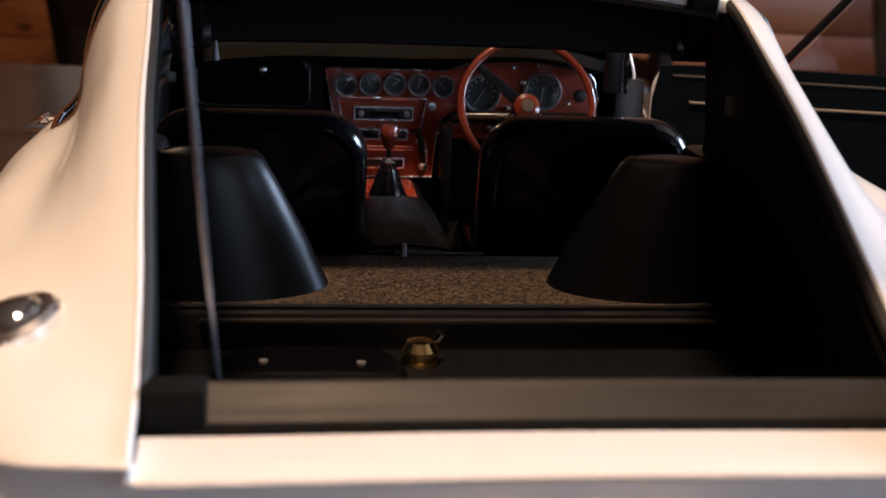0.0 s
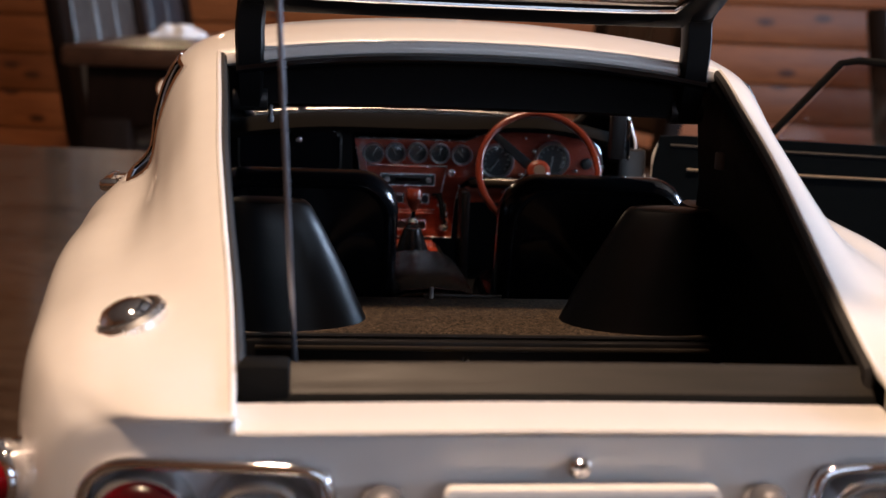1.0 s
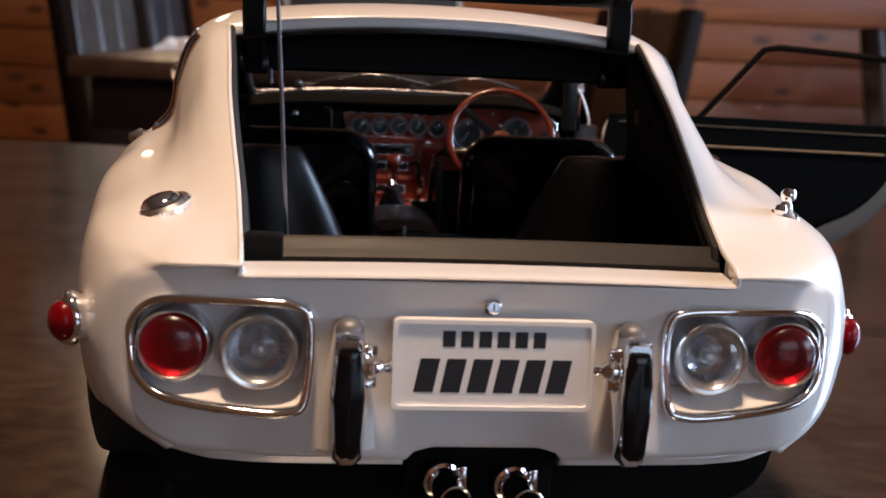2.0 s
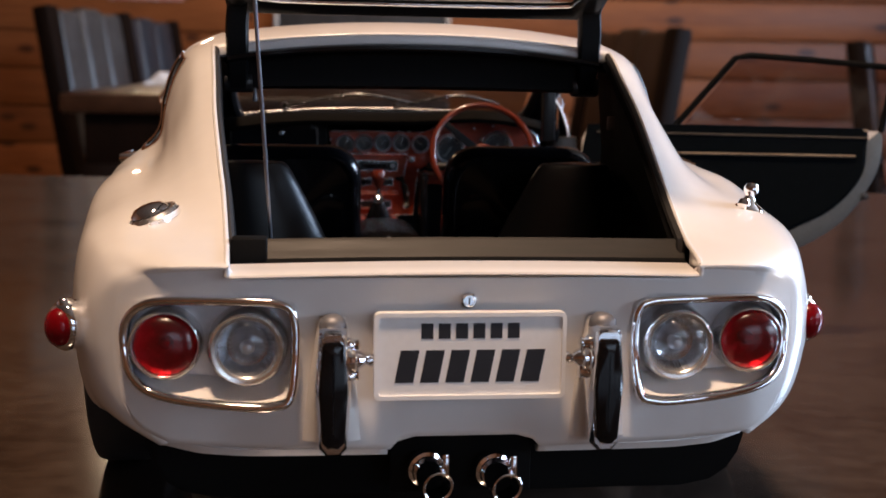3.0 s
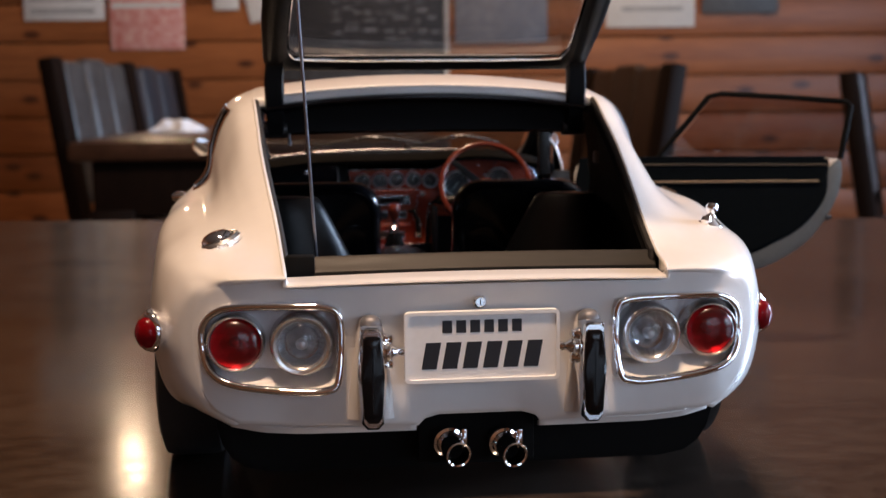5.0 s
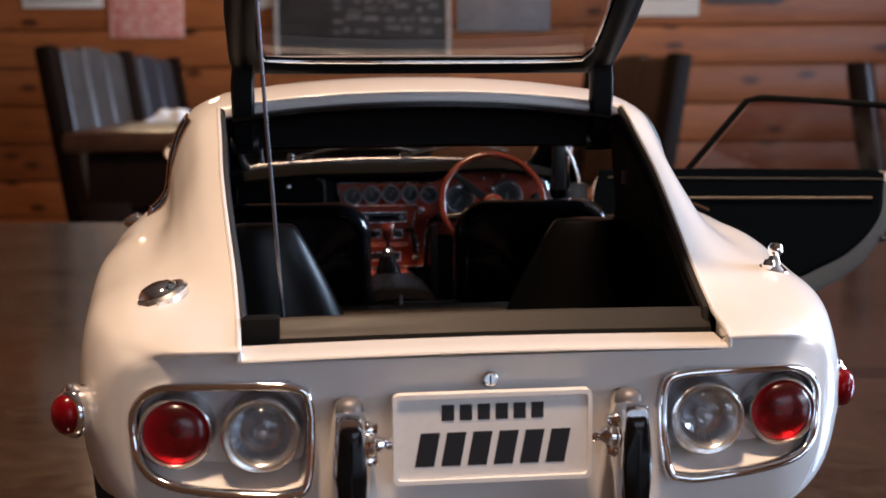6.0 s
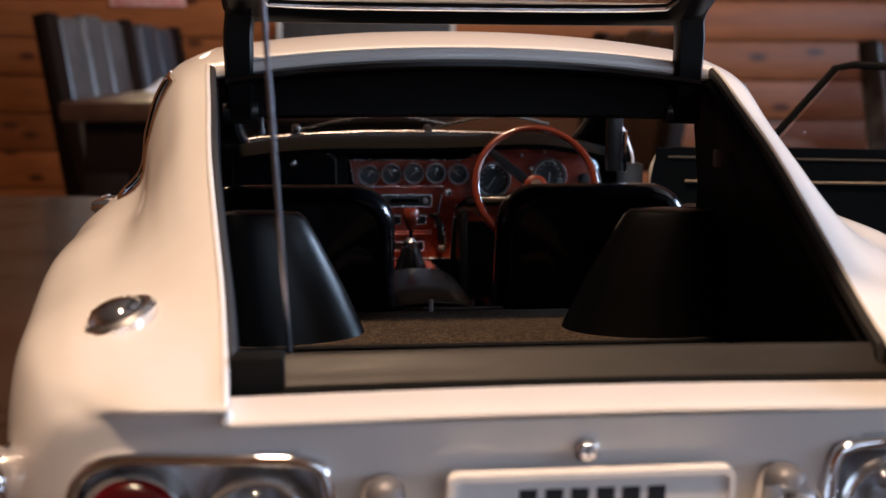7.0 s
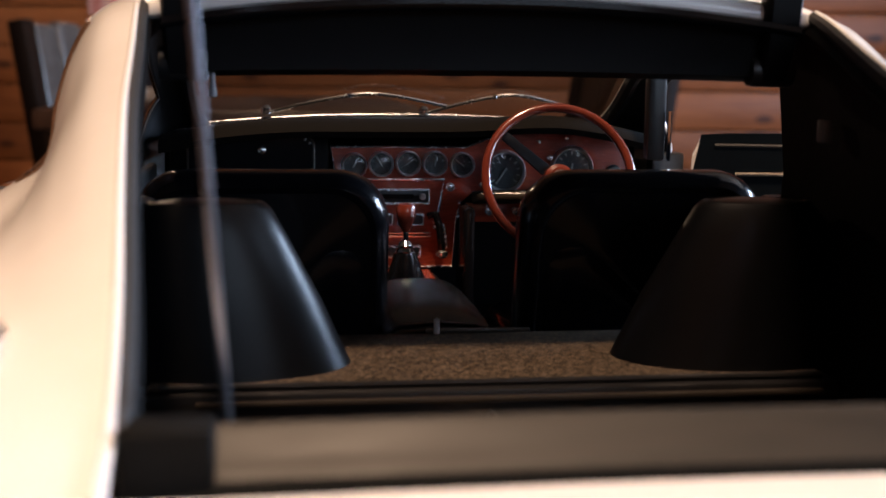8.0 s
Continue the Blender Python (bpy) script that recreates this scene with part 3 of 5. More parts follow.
# ---- seats ----
for side, cx in ((-1, -.405), (1, .395)):
    seat = new("seat")
    seat.parent = car
    tagged(seat, "glossy black vinyl bucket seat")
    bm = bmesh.new()
    loop = outline(.262, .275, .11, 8)
    rings = []
    for y, k in ((.0, .82), (-.018, .93), (-.045, .985), (-.085, 1.0), (-.120, .992), (-.145, .965), (-.160, .925), (-.166, .885), (-.162, .86), (-.156, .84), (-.154, .02)):
        rings.append([(cx + x * k, 1.735 + y - .20 * z, .548 + z * (k if z > 0 else 1)) for x, z in loop + loop[:1]])
    sheet(bm, np.array(rings))
    clean(bm)
    part("backrest", bm, GLOSS, seat)
    bm = bmesh.new()
    loop = outline(.205, .20, .075, 8)
    rings = []
    for y, k in ((-.150, 1.06), (-.158, 1.03), (-.165, .97), (-.169, .90), (-.170, .80), (-.170, .02)):
        rings.append([(cx + x * k, 1.735 + y - .20 * (z - .06), .488 + z * k) for x, z in loop + loop[:1]])
    sheet(bm, np.array(rings))
    clean(bm)
    part("back_panel", bm, GLOSS, seat, "raised back panel")
    part("piping", tubed([(cx + .255 * t, 1.735 - .142 - .04 + .03 * t * t, .735 + .03 * (1 - t * t)) for t in np.linspace(-1, 1, 15)], .006, 6), GLOSS, seat)
    part("cushion", boxed((cx - .25, 1.68, .31), (cx + .25, 2.16, .44), .05, 3), GLOSS, seat)
    part("seat_base", boxed((cx - .22, 1.66, .29), (cx + .22, 2.1, .33), .01), RUBBER, seat)

# ---- tunnel, gear lever ----
TAN = material("brown_armrest_leather", (0.020, 0.015, 0.011), 0.26, vary=0.15, scale=700, bump=0.00002)
part("tunnel", boxed((-.16, 1.48, .29), (.075, 2.52, .455), .03, 3), LINING, car)
g = []
for y, z, w in ((1.555, .475, .112), (1.565, .500, .114), (1.60, .512, .112), (1.70, .522, .106), (1.90, .527, .096), (1.985, .525, .090), (2.00, .51, .088), (2.005, .44, .088)):
    g.append([(-.045 + w * t, y, z - .016 * abs(t) ** 4) for t in np.linspace(-1, 1, 13)] )
bm = bmesh.new()
sheet(bm, np.array([[(r[0][0] - .004, r[0][1], .43)] + r + [(r[-1][0] + .004, r[-1][1], .43)] for r in g]))
part("armrest", bm, TAN, car, "brown leather armrest on the tunnel")
part("armrest_edge", tubed([(-.157, 1.553, .47), (-.12, 1.548, .488), (-.045, 1.545, .494), (.03, 1.548, .488), (.067, 1.553, .47)], .018, 10), GLOSS, car)
part("lever_plate", boxed((-.13, 2.03, .45), (.045, 2.47, .468), .006), WOOD, car, "red-brown veneer lever plate")
lever = part("gear_lever", lathed([(.058, .465), (.056, .475), (.046, .50), (.034, .535), (.030, .55), (0, .551)], Matrix.Translation((-.048, 2.23, 0)), 24), GLOSS, car, "gear lever with black gaiter")
part("collar", lathed([(.024, .548), (.026, .556), (.020, .565), (.022, .572), (.012, .584), (0, .585)], Matrix.Translation((-.048, 2.23, 0)), 20), CHROME, lever, "chrome collar")
part("stick", tubed([(-.048, 2.23, .57), (-.046, 2.235, .615)], .007, 8), CHROME, lever)
part("knob", lathed([(.010, .608), (.018, .622), (.026, .648), (.028, .668), (.022, .680), (0, .684)], Matrix.Translation((-.046, 2.235, 0)), 20), RIMWOOD, lever, "red-brown wooden knob")
part("gaiter_ring", lathed([(.060, .466), (.062, .472), (.058, .476), (.054, .474)], Matrix.Translation((-.048, 2.23, 0)), 24), CHROME, lever)

# ---- dashboard ----
DASH = 2.50
dash = new("dashboard")
dash.parent = car
tagged(dash, "red-brown veneer dashboard with chrome-ringed dials")
board = ((-.236, .815), (.15, .815), (.21, .838), (.30, .868), (.40, .884), (.47, .884), (.56, .858), (.625, .80), (.645, .73), (.64, .69), (.17, .685), (.135, .655), (.122, .60), (.112, .468), (-.165, .468), (-.205, .62))
part("fascia", prismed(board, DASH, DASH + .03), WOOD, dash, "red-brown veneer fascia", smooth=False)
part("fascia_edge", tubed([(-.20, DASH, .62), (-.236, DASH - .002, .815), (.15, DASH - .002, .815)], .0045, 6), SATIN, dash, "chrome edge")
part("hood_edge", tubed([(x, DASH - .004, z) for x, z in board[1:9]], .004, 6), SATIN, dash)
part("stack_edge", tubed([(.135, DASH - .003, .66), (.122, DASH - .003, .60), (.112, DASH - .003, .47), (-.165, DASH - .003, .47)], .003, 6), SATIN, dash)
FACE = material("dark_dial_face", (0.045, 0.052, 0.06), 0.22, vary=0.3, scale=2500)
PALE = material("pale_dial_print", (0.24, 0.27, 0.28), 0.4, vary=0.2, scale=2500)


RING = material("bright_dial_ring", (0.80, 0.80, 0.82), 0.34, 0.75, vary=0.08, scale=900)


def dial(x, z, r, turn):
    """A dial in a chrome ring with face, needle and pale scale."""
    m = Matrix.Translation((x, DASH, z)) @ Matrix.Rotation(radians(90), 4, "X")
    d = part("dial", lathed([(0, .004), (r * .86, .004)], m, 28), FACE, dash)
    part("bezel", lathed([(r * .86, .003), (r * .90, .018), (r * .96, .024), (r * 1.03, .016), (r * 1.05, 0)], m, 32), RING, d, "chrome bezel")
    rr = .7 * r
    part("needle", tubed([(x - .2 * r * math.cos(turn), DASH - .007, z - .2 * r * math.sin(turn)), (x + rr * math.cos(turn), DASH - .007, z + rr * math.sin(turn))], .03 * r + .0008, 6), PALE, d)
    bm = bmesh.new()
    for k in range(0, 11 if r > .05 else 5):
        a = radians(-40 + 26 * k) if r > .05 else radians(20 + 35 * k)
        box(bm, (-.03 * r, -.0015, .62 * r), (.03 * r, 0, .78 * r), m=Matrix.Translation((x, DASH - .005, z)) @ Matrix.Rotation(a - radians(90), 4, "Y"))
    part("scale", bm, PALE, d, smooth=False)
    part("glass", lathed([(0, .0145), (r * .5, .0140), (r * .88, .011)], m, 28), CLEAR, d).visible_shadow = False


for k, (x, z) in enumerate(((-.169, .762), (-.093, .766), (-.016, .768), (.061, .768), (.139, .764))):
    dial(x, z, .035, radians((60, 120, 35, 80, 140)[k]))
dial(.46, .757, .060, radians(262))
dial(.262, .745, .060, radians(235))


def knob(x, z, r, d=.02, mat=None):
    m = Matrix.Translation((x, DASH, z)) @ Matrix.Rotation(radians(90), 4, "X")
    part("switch_knob", lathed([(r, 0), (r * 1.05, d * .3), (r * .7, d * .5), (r * .8, d), (0, d * 1.1)], m, 16), mat or SATIN, dash)


for x, z, r in ((.105, .700, .013), (.36, .832, .006), (.44, .842, .006), (.395, .785, .008), (.20, .705, .010), (.352, .700, .008), (.545, .72, .007), (.06, .60, .006), (.06, .585, .006)):
    knob(x, z, r)
knob(.584, .745, .020, .018, BLACK)
# radio, boxes and their chrome frames in the centre stack


def framed(name, x0, x1, z0, z1, w=.005, fill=BLACK, label=""):
    cx, cz, hw, hh = (x0 + x1) / 2, (z0 + z1) / 2, (x1 - x0) / 2, (z1 - z0) / 2
    o = [(cx + a, cz + b) for a, b in outline(hw, hh, .004, 2)]
    i = [(cx + a, cz + b) for a, b in outline(hw - w, hh - w, .003, 2)]
    p = part(name, boxed((x0, DASH - .006, z0), (x1, DASH + .002, z1), .001), fill, dash, label)
    part("frame", band(o, i, DASH - .012, DASH - .004), SATIN, p, "chrome frame", smooth=False)
    return p


radio = framed("radio", -.143, .047, .652, .696, label="black radio with two pale knobs")
for x in (-.120, .025):
    part("radio_knob", lathed([(.009, 0), (.009, .014), (.007, .018), (0, .018)], Matrix.Translation((x, DASH - .006, .674)) @ Matrix.Rotation(radians(90), 4, "X"), 16), SILVER, radio)
part("tuning_scale", boxed((-.095, DASH - .009, .667), (.0, DASH - .006, .681)), GLOSS, radio)
vent = framed("ashtray", -.128, -.058, .590, .625)
part("lighter", lathed([(.013, 0), (.011, .010), (0, .012)], Matrix.Translation((-.095, DASH - .006, .608)) @ Matrix.Rotation(radians(90), 4, "X"), 16), GLOSS, vent)
framed("clock_panel", -.045, .03, .590, .625)
part("tuner_strip", tubed([(-.15, DASH - .003, .568), (.05, DASH - .003, .568)], .0025, 6), SATIN, dash)
part("tuner_strip", tubed([(-.15, DASH - .003, .558), (.05, DASH - .003, .558)], .0025, 6), SATIN, dash)
heater = framed("heater_panel", -.125, .022, .497, .532, label="black heater panel in a chrome frame")
part("heater_slide", boxed((-.105, DASH - .014, .505), (-.098, DASH - .006, .516)), SATIN, heater)
part("stack_frame", tubed([(-.178, DASH - .004, .64), (-.192, DASH - .004, .722), (.088, DASH - .004, .722), (.070, DASH - .004, .62)], .0045, 6), SATIN, dash, "chrome stack frame")
brake = part("handbrake_lever", tubed([(.040, DASH - .02, .620), (.060, DASH - .03, .625), (.070, DASH - .035, .60), (.078, DASH - .04, .54), (.080, DASH - .035, .515)], [.010, .012, .011, .012, .010], 10), GLOSS, dash, "black and chrome pull lever")
part("lever_end", lathed([(.010, -.012), (.017, -.006), (.017, .006), (.009, .012), (0, .013)], Matrix.Translation((.080, DASH - .035, .512)), 16), SATIN, brake)
part("lever_rod", tubed([(.082, DASH - .05, .60), (.092, DASH - .05, .53)], .0035, 6), SATIN, brake)
# glove box, padded top, knee roll
box_lid = part("glove_box", prismed([(-.455 + x, .772 + z) for x, z in outline(.168, .072, .03, 5)], 2.452, 2.50, bevel=.008), GLOSS, dash, "glossy black glove box lid")
part("lid_lock", lathed([(.011, 0), (.011, .006), (.007, .009), (0, .009)], Matrix.Translation((-.426, 2.452, .808)) @ Matrix.Rotation(radians(90), 4, "X"), 16), SATIN, box_lid)
part("lid_edge", tubed([(-.455 + x, 2.456, .772 + z) for x, z in outline(.172, .076, .03, 5)], .003, 6, True), SHELF, box_lid)
part("passenger_fascia", boxed((-.68, 2.48, .60), (-.24, 2.56, .86), .015), LINING, dash)
g = []
for y, z in ((2.40, .845), (2.39, .862), (2.41, .880), (2.50, .893), (2.65, .890), (2.80, .870)):
    g.append([(x, y + .05 * (x < -.2) * 0, z - .045 * (max(0, abs(x) - .25) / .45) ** 2 + (.018 * math.exp(-((x - .42) / .2) ** 2) if y < 2.6 else 0)) for x in np.linspace(-.70, .70, 33)])
bm = bmesh.new()
sheet(bm, np.array(g))
part("padded_top", bm, material("dull_black_padding", (0.005, 0.0045, 0.004), 0.85, vary=0.25, scale=500, bump=0.00003, spec=0.04), dash, "black padded dashboard top")
part("knee_roll", tubed([(.17, DASH - .03, .672), (.20, DASH - .045, .676), (.45, DASH - .045, .676), (.64, DASH - .03, .672)], .020, 10), TAN, dash, "brown padded roll")
part("switch_board", boxed((.15, DASH - .01, .60), (.62, DASH + .01, .655), .003), WOOD, dash)
for x in (.215, .295):
    part("toggle_switch", lathed([(.012, 0), (.010, .008), (.005, .010), (.007, .03), (0, .032)], Matrix.Translation((x, DASH - .01, .632)) @ Matrix.Rotation(radians(100), 4, "X"), 12), SATIN, dash)
part("console_cheek", boxed((.128, 2.36, .32), (.16, 2.52, .655), .012), GLOSS, car, "black console side")

# ---- steering wheel ----
wheel = new("steering_wheel")
wheel.parent = car
tagged(wheel, "red-brown wooden rimmed steering wheel")
tilt = Matrix.Translation((.356, 2.20, .752)) @ Matrix.Rotation(radians(90 - 22), 4, "X")
R = .197
part("rim", tubed([tilt @ Vector((R * math.cos(2 * math.pi * k / 48), R * math.sin(2 * math.pi * k / 48), 0)) for k in range(48)], .0125, 10, True), RIMWOOD, wheel, "red-brown wooden rim")
SPOKE = material("blue_black_spoke", (0.004, 0.006, 0.010), 0.3, vary=0.2, scale=300, spec=0.15)
for a in (140, 320, 230):
    c, s = math.cos(radians(a)), math.sin(radians(a))
    bm = bmesh.new()
    box(bm, (.03, -.016, -.006), (R - .004, .016, .002), .003)
    for v in bm.verts:
        v.co.y *= 1.15 - .35 * v.co.x / R
        v.co.z += -.018 * (1 - v.co.x / R)
    bm.transform(tilt @ Matrix.Rotation(radians(a), 4, "Z"))
    part("spoke", bm, SPOKE, wheel, "black metal spoke")
part("boss", lathed([(.040, -.05), (.042, -.01), (.038, .004), (.026, .010), (.026, .012), (0, .013)], tilt, 28), RIMWOOD, wheel, "wooden boss")
part("horn_button", lathed([(.020, .012), (.019, .016), (0, .018)], tilt, 24), material("grey_brown_button", (0.10, 0.08, 0.075), 0.3, 0.3, vary=0.1), wheel, "grey horn button")
part("column", tubed([tilt @ Vector((0, 0, -.04)), tilt @ Vector((0, 0, -.32))], .028, 14), BLACK, wheel)

# ---- the hatch lid, propped open ----
lid = new("hatch_lid")
lid.parent = car
tagged(lid, "open hatch lid, black inside and cream white outside")
LY, LZ, SL = 1.225, 1.238, radians(23)


def on_lid(x, s, h):
    """A place on the lid: across, along from the hinges, and above its inner face."""
    return (x, LY - s * math.cos(SL) - h * math.sin(SL) * -1 * -1, LZ + s * math.sin(SL) + h * math.cos(SL))


def lid_half(s):
    return float(np.interp(s, (0, .3, 1.0, 1.22), (.560, .553, .50, .470)))


ss = np.linspace(0, 1.22, 21)
outer = [(-lid_half(s), s) for s in ss] + [(lid_half(s), s) for s in ss[::-1]]


def inner_half(s):
    return lid_half(s) - .085


glass_loop = []
for x, s in ((-1, .10), (-1, .3), (-1, .7), (-1, 1.0), (-.85, 1.07), (0, 1.08), (.85, 1.07), (1, 1.0), (1, .7), (1, .3), (1, .10), (.93, .045), (0, .035), (-.93, .045)):
    glass_loop.append((x * inner_half(s), s))
glass_loop = smooth_loop(glass_loop, 4)
N = 84


def resample(loop, n):
    pts = [np.array(p) for p in loop]
    pts.append(pts[0])
    d = np.r_[0, np.cumsum([np.linalg.norm(b - a) for a, b in zip(pts, pts[1:])])]
    t = np.linspace(0, d[-1], n, endpoint=False)
    return [(float(np.interp(v, d, [p[0] for p in pts])), float(np.interp(v, d, [p[1] for p in pts]))) for v in t]


def ray_ring(loop):
    """Points of a loop at even angles about the lid's middle."""
    c, out = np.array((0, .57)), []
    dense = resample(loop, 2000)
    ang = np.array([math.atan2((s - c[1]) / .6, (x - c[0]) / .45) for x, s in dense])
    for k in range(N):
        a = -math.pi + 2 * math.pi * (k + .5) / N
        out.append(dense[int(np.argmin(np.abs(np.angle(np.exp(1j * (ang - a))))))])
    return out


ro, ri = ray_ring(outer), ray_ring(glass_loop)
close = lambda ring: ring + ring[:1]
blend = lambda k: [(a[0] * (1 - k) + b[0] * k, a[1] * (1 - k) + b[1] * k) for a, b in zip(ro, ri)]
bm = bmesh.new()
sheet(bm, np.array([[on_lid(x, s, h) for x, s in close(blend(k))] for k, h in ((0, .030), (.04, .010), (.25, -.012), (.55, -.016), (.85, -.006), (1, .012), (1, .026))]))
clean(bm)
part("inner_frame", bm, MATTE, lid, "black inner frame")
bm = bmesh.new()
sheet(bm, np.array([[on_lid(x, s, h + .006 * (1 - (x / .56) ** 2)) for x, s in close(blend(k))] for k, h in ((.0, .029), (-.015, .032), (.0, .036), (.3, .040), (.5, .036), (.6, .030))]))
clean(bm)
part("outer_skin", bm, PAINT, lid, "cream white outer skin")
bm = bmesh.new()
pts = [bm.verts.new(on_lid(x, s, .026)) for x, s in ri]
bm.faces.new(pts)
part("lid_glass", bm, SMOKED, lid, "clear lid glass with wiping streaks", smooth=False)
part("glass_trim", tubed([on_lid(x, s, .014) for x, s in ri], .006, 6, True), CHROME, lid, "bright glass trim")
for side in (-1, 1):
    x = side * .525
    line = [(x, 1.262, 1.012), (x, 1.240, 1.06), (x, 1.222, 1.13), (x * 1.0, 1.215, 1.20), (x * .99, 1.205, 1.25), (x * .985, 1.16, 1.285), (x * .98, 1.0, 1.368)]
    bm = bmesh.new()
    rings = []
    for k, p in enumerate(catmull(line, 4)):
        w, d = .027 + .006 * min(1, k / 10), .026
        rings.append([(p[0] + a * w, p[1] + b * d, p[2] + (.012 * b if k > 16 else 0)) for a, b in ((-1, -.6), (-.8, -1), (.8, -1), (1, -.6), (1, .6), (.8, 1), (-.8, 1), (-1, .6), (-1, -.6))])
    sheet(bm, np.array(rings))
    clean(bm)
    bmesh.ops.holes_fill(bm, edges=bm.edges)
    part("hinge_arm", bm, MATTE, lid, "black hinge arm")
    part("hinge_pin", lathed([(.0, -.04), (.028, -.04), (.030, -.03), (.030, .03), (.028, .04), (0, .04)], Matrix.Translation((x, 1.262, 1.030)) @ Matrix.Rotation(radians(90), 4, "Y"), 18), BLACK, lid)
prop = part("prop_rod", tubed([(-.393, .22, .60), (-.398, .20, .70), (-.424, .10, 1.20), (-.448, .105, 1.69)], .0040, 8), material("dark_steel_rod", (0.30, 0.30, 0.33), 0.3, 0.9, vary=0.1, scale=200), lid, "thin steel prop rod")
part("rod_bracket", boxed((-.478, .090, .660), (-.404, .143, .7365), .005), UNDER, lid, "black block beside the rod")
part("rod_foot", boxed((-.408, .130, .590), (-.380, .236, .606), .003), BLACK, lid)

# ---- tail lamps ----
RECESS = material("silver_recess_paint", (0.66, 0.66, 0.69), 0.36, 0.15, vary=0.06, scale=400)
RED = bpy.data.materials.new("red_lens")
RED.use_nodes = True
b = RED.node_tree.nodes["Principled BSDF"]
for key, val in (("Base Color", (0.21, 0.002, 0.006, 1)), ("Roughness", 0.22), ("Transmission Weight", 0.35), ("IOR", 1.45), ("Specular IOR Level", 0.16)):
    b.inputs[key].default_value = val
REFLECT = material("dulled_reflector", (0.66, 0.68, 0.71), 0.20, 0.9, 0.2, scale=500)
BARREL = material("satin_barrel_metal", (0.62, 0.61, 0.60), 0.24, 0.85, vary=0.06, scale=300)
REDGLASS = glass("red_clear_lens", (0.52, 0.010, 0.018), 0.24)
REDBOWL = material("bright_red_lamp_bowl", (0.80, 0.70, 0.68), 0.4, 0.2, 0.3, scale=900)
LENS = glass("clear_lens", (0.93, 0.94, 0.95), 0.04, 0.03)
for side in (-1, 1):
    lamp = new("tail_lamp")
    lamp.parent = car
    tagged(lamp, "chrome-framed tail lamp with a red and a clear round lens")
    loop = [(side * x, z) for x, z in LAMP_LOOP]
    jut = lambda z: -.020 * max(0, (.527 - z) / .108)
    part("rim", tubed([(x, panel_y(x) - .005 + jut(z), z) for x, z in loop], .0095, 10, True), CHROME, lamp, "chrome rim")
    inner = [[(side * .515 + (x - side * .515) * k, panel_y(x) + dy + jut(z), .527 + (z - .527) * k2) for x, z in loop + loop[:1]] for k, k2, dy in ((.995, .99, -.010), (.975, .945, -.006), (.965, .925, .006))]
    bm = bmesh.new()
    sheet(bm, np.array(inner))
    clean(bm)
    part("bezel", bm, CHROME, lamp, "sloped chrome bezel")
    cx, cz = side * .515, .527
    rings = []
    for k, low, dy in ((1.0, 1.0, -.004), (.985, .98, .012), (.965, .66, .046), (.94, .64, .052), (.5, .4, .052), (.02, .02, .052)):
        rings.append([(cx + (x - cx) * k, panel_y(x) + dy + (jut(z) if k > .98 else 0) if k > .95 else panel_y(cx) + .058 + (.03 * (abs(x) - .5)), cz + (z - cz) * (k if z > cz else low)) for x, z in loop + loop[:1]])
    bm = bmesh.new()
    sheet(bm, np.array(rings))
    clean(bm)
    for f in bm.faces:
        c = f.calc_center_median()
        f.material_index = 1 if c.z < .462 and f.normal.z ** 2 > .12 else 0
    part("housing", bm, [RECESS, PAINT], lamp, "satin silver recess with a cream ledge")
    for x, z, r, red in ((.603, .534, .066, True), (.441, .530, .069, False)):
        back = panel_y(x) + .066
        m = Matrix.Translation((side * x, back, z)) @ Matrix.Rotation(radians(90), 4, "X")
        d = .074
        base_r, glass_r = (1.13, .98) if red else (1.18, .87)
        unit = part("lens_body", lathed([(r * base_r, 0), (r * (base_r - .02), d * .25), (r * (base_r * .6 + .42), d * .80), (r * 1.05, d * .97), (r * 1.0, d), (r * (glass_r + .03), d * .97), (r * glass_r, d * .90), (r * (glass_r - .05), d * .86)], m, 40), BARREL, lamp, "bright lens ring")
        if red:
            part("red_glass", lathed([(r * .96, d * .90), (r * .93, d * .99), (r * .8, d * 1.12), (r * .5, d * 1.22), (r * .2, d * 1.26), (0, d * 1.265)], m, 40), REDGLASS, unit, "domed red lens").visible_shadow = False
        else:
            part("clear_glass", lathed([(r * .87, d * .88), (r * .84, d * .99), (r * .72, d * 1.10), (r * .45, d * 1.19), (0, d * 1.23)], m, 40), LENS, unit, "domed clear lens").visible_shadow = False
        bm = bmesh.new()
        sheet(bm, np.array([[tuple(m @ Vector((r * q * math.cos(a), r * q * math.sin(a), d * h + ((.0010 if red else .0003) * q * (k % 2))))) for k, a in enumerate(np.linspace(0, 2 * math.pi, 37 if red else 49))] for q, h in ((.05, .25), (.25, .28), (.6, .45), (.92 if red else .84, .82))]))
        clean(bm)
        part("reflector", bm, REDBOWL if red else REFLECT, unit, "fluted reflector bowl", smooth=False)
        part("bulb", lathed([(r * .16, d * .25), (r * .22, d * .6), (r * .14, d * .8), (0, d * .85)], m, 16), SILVER, unit)

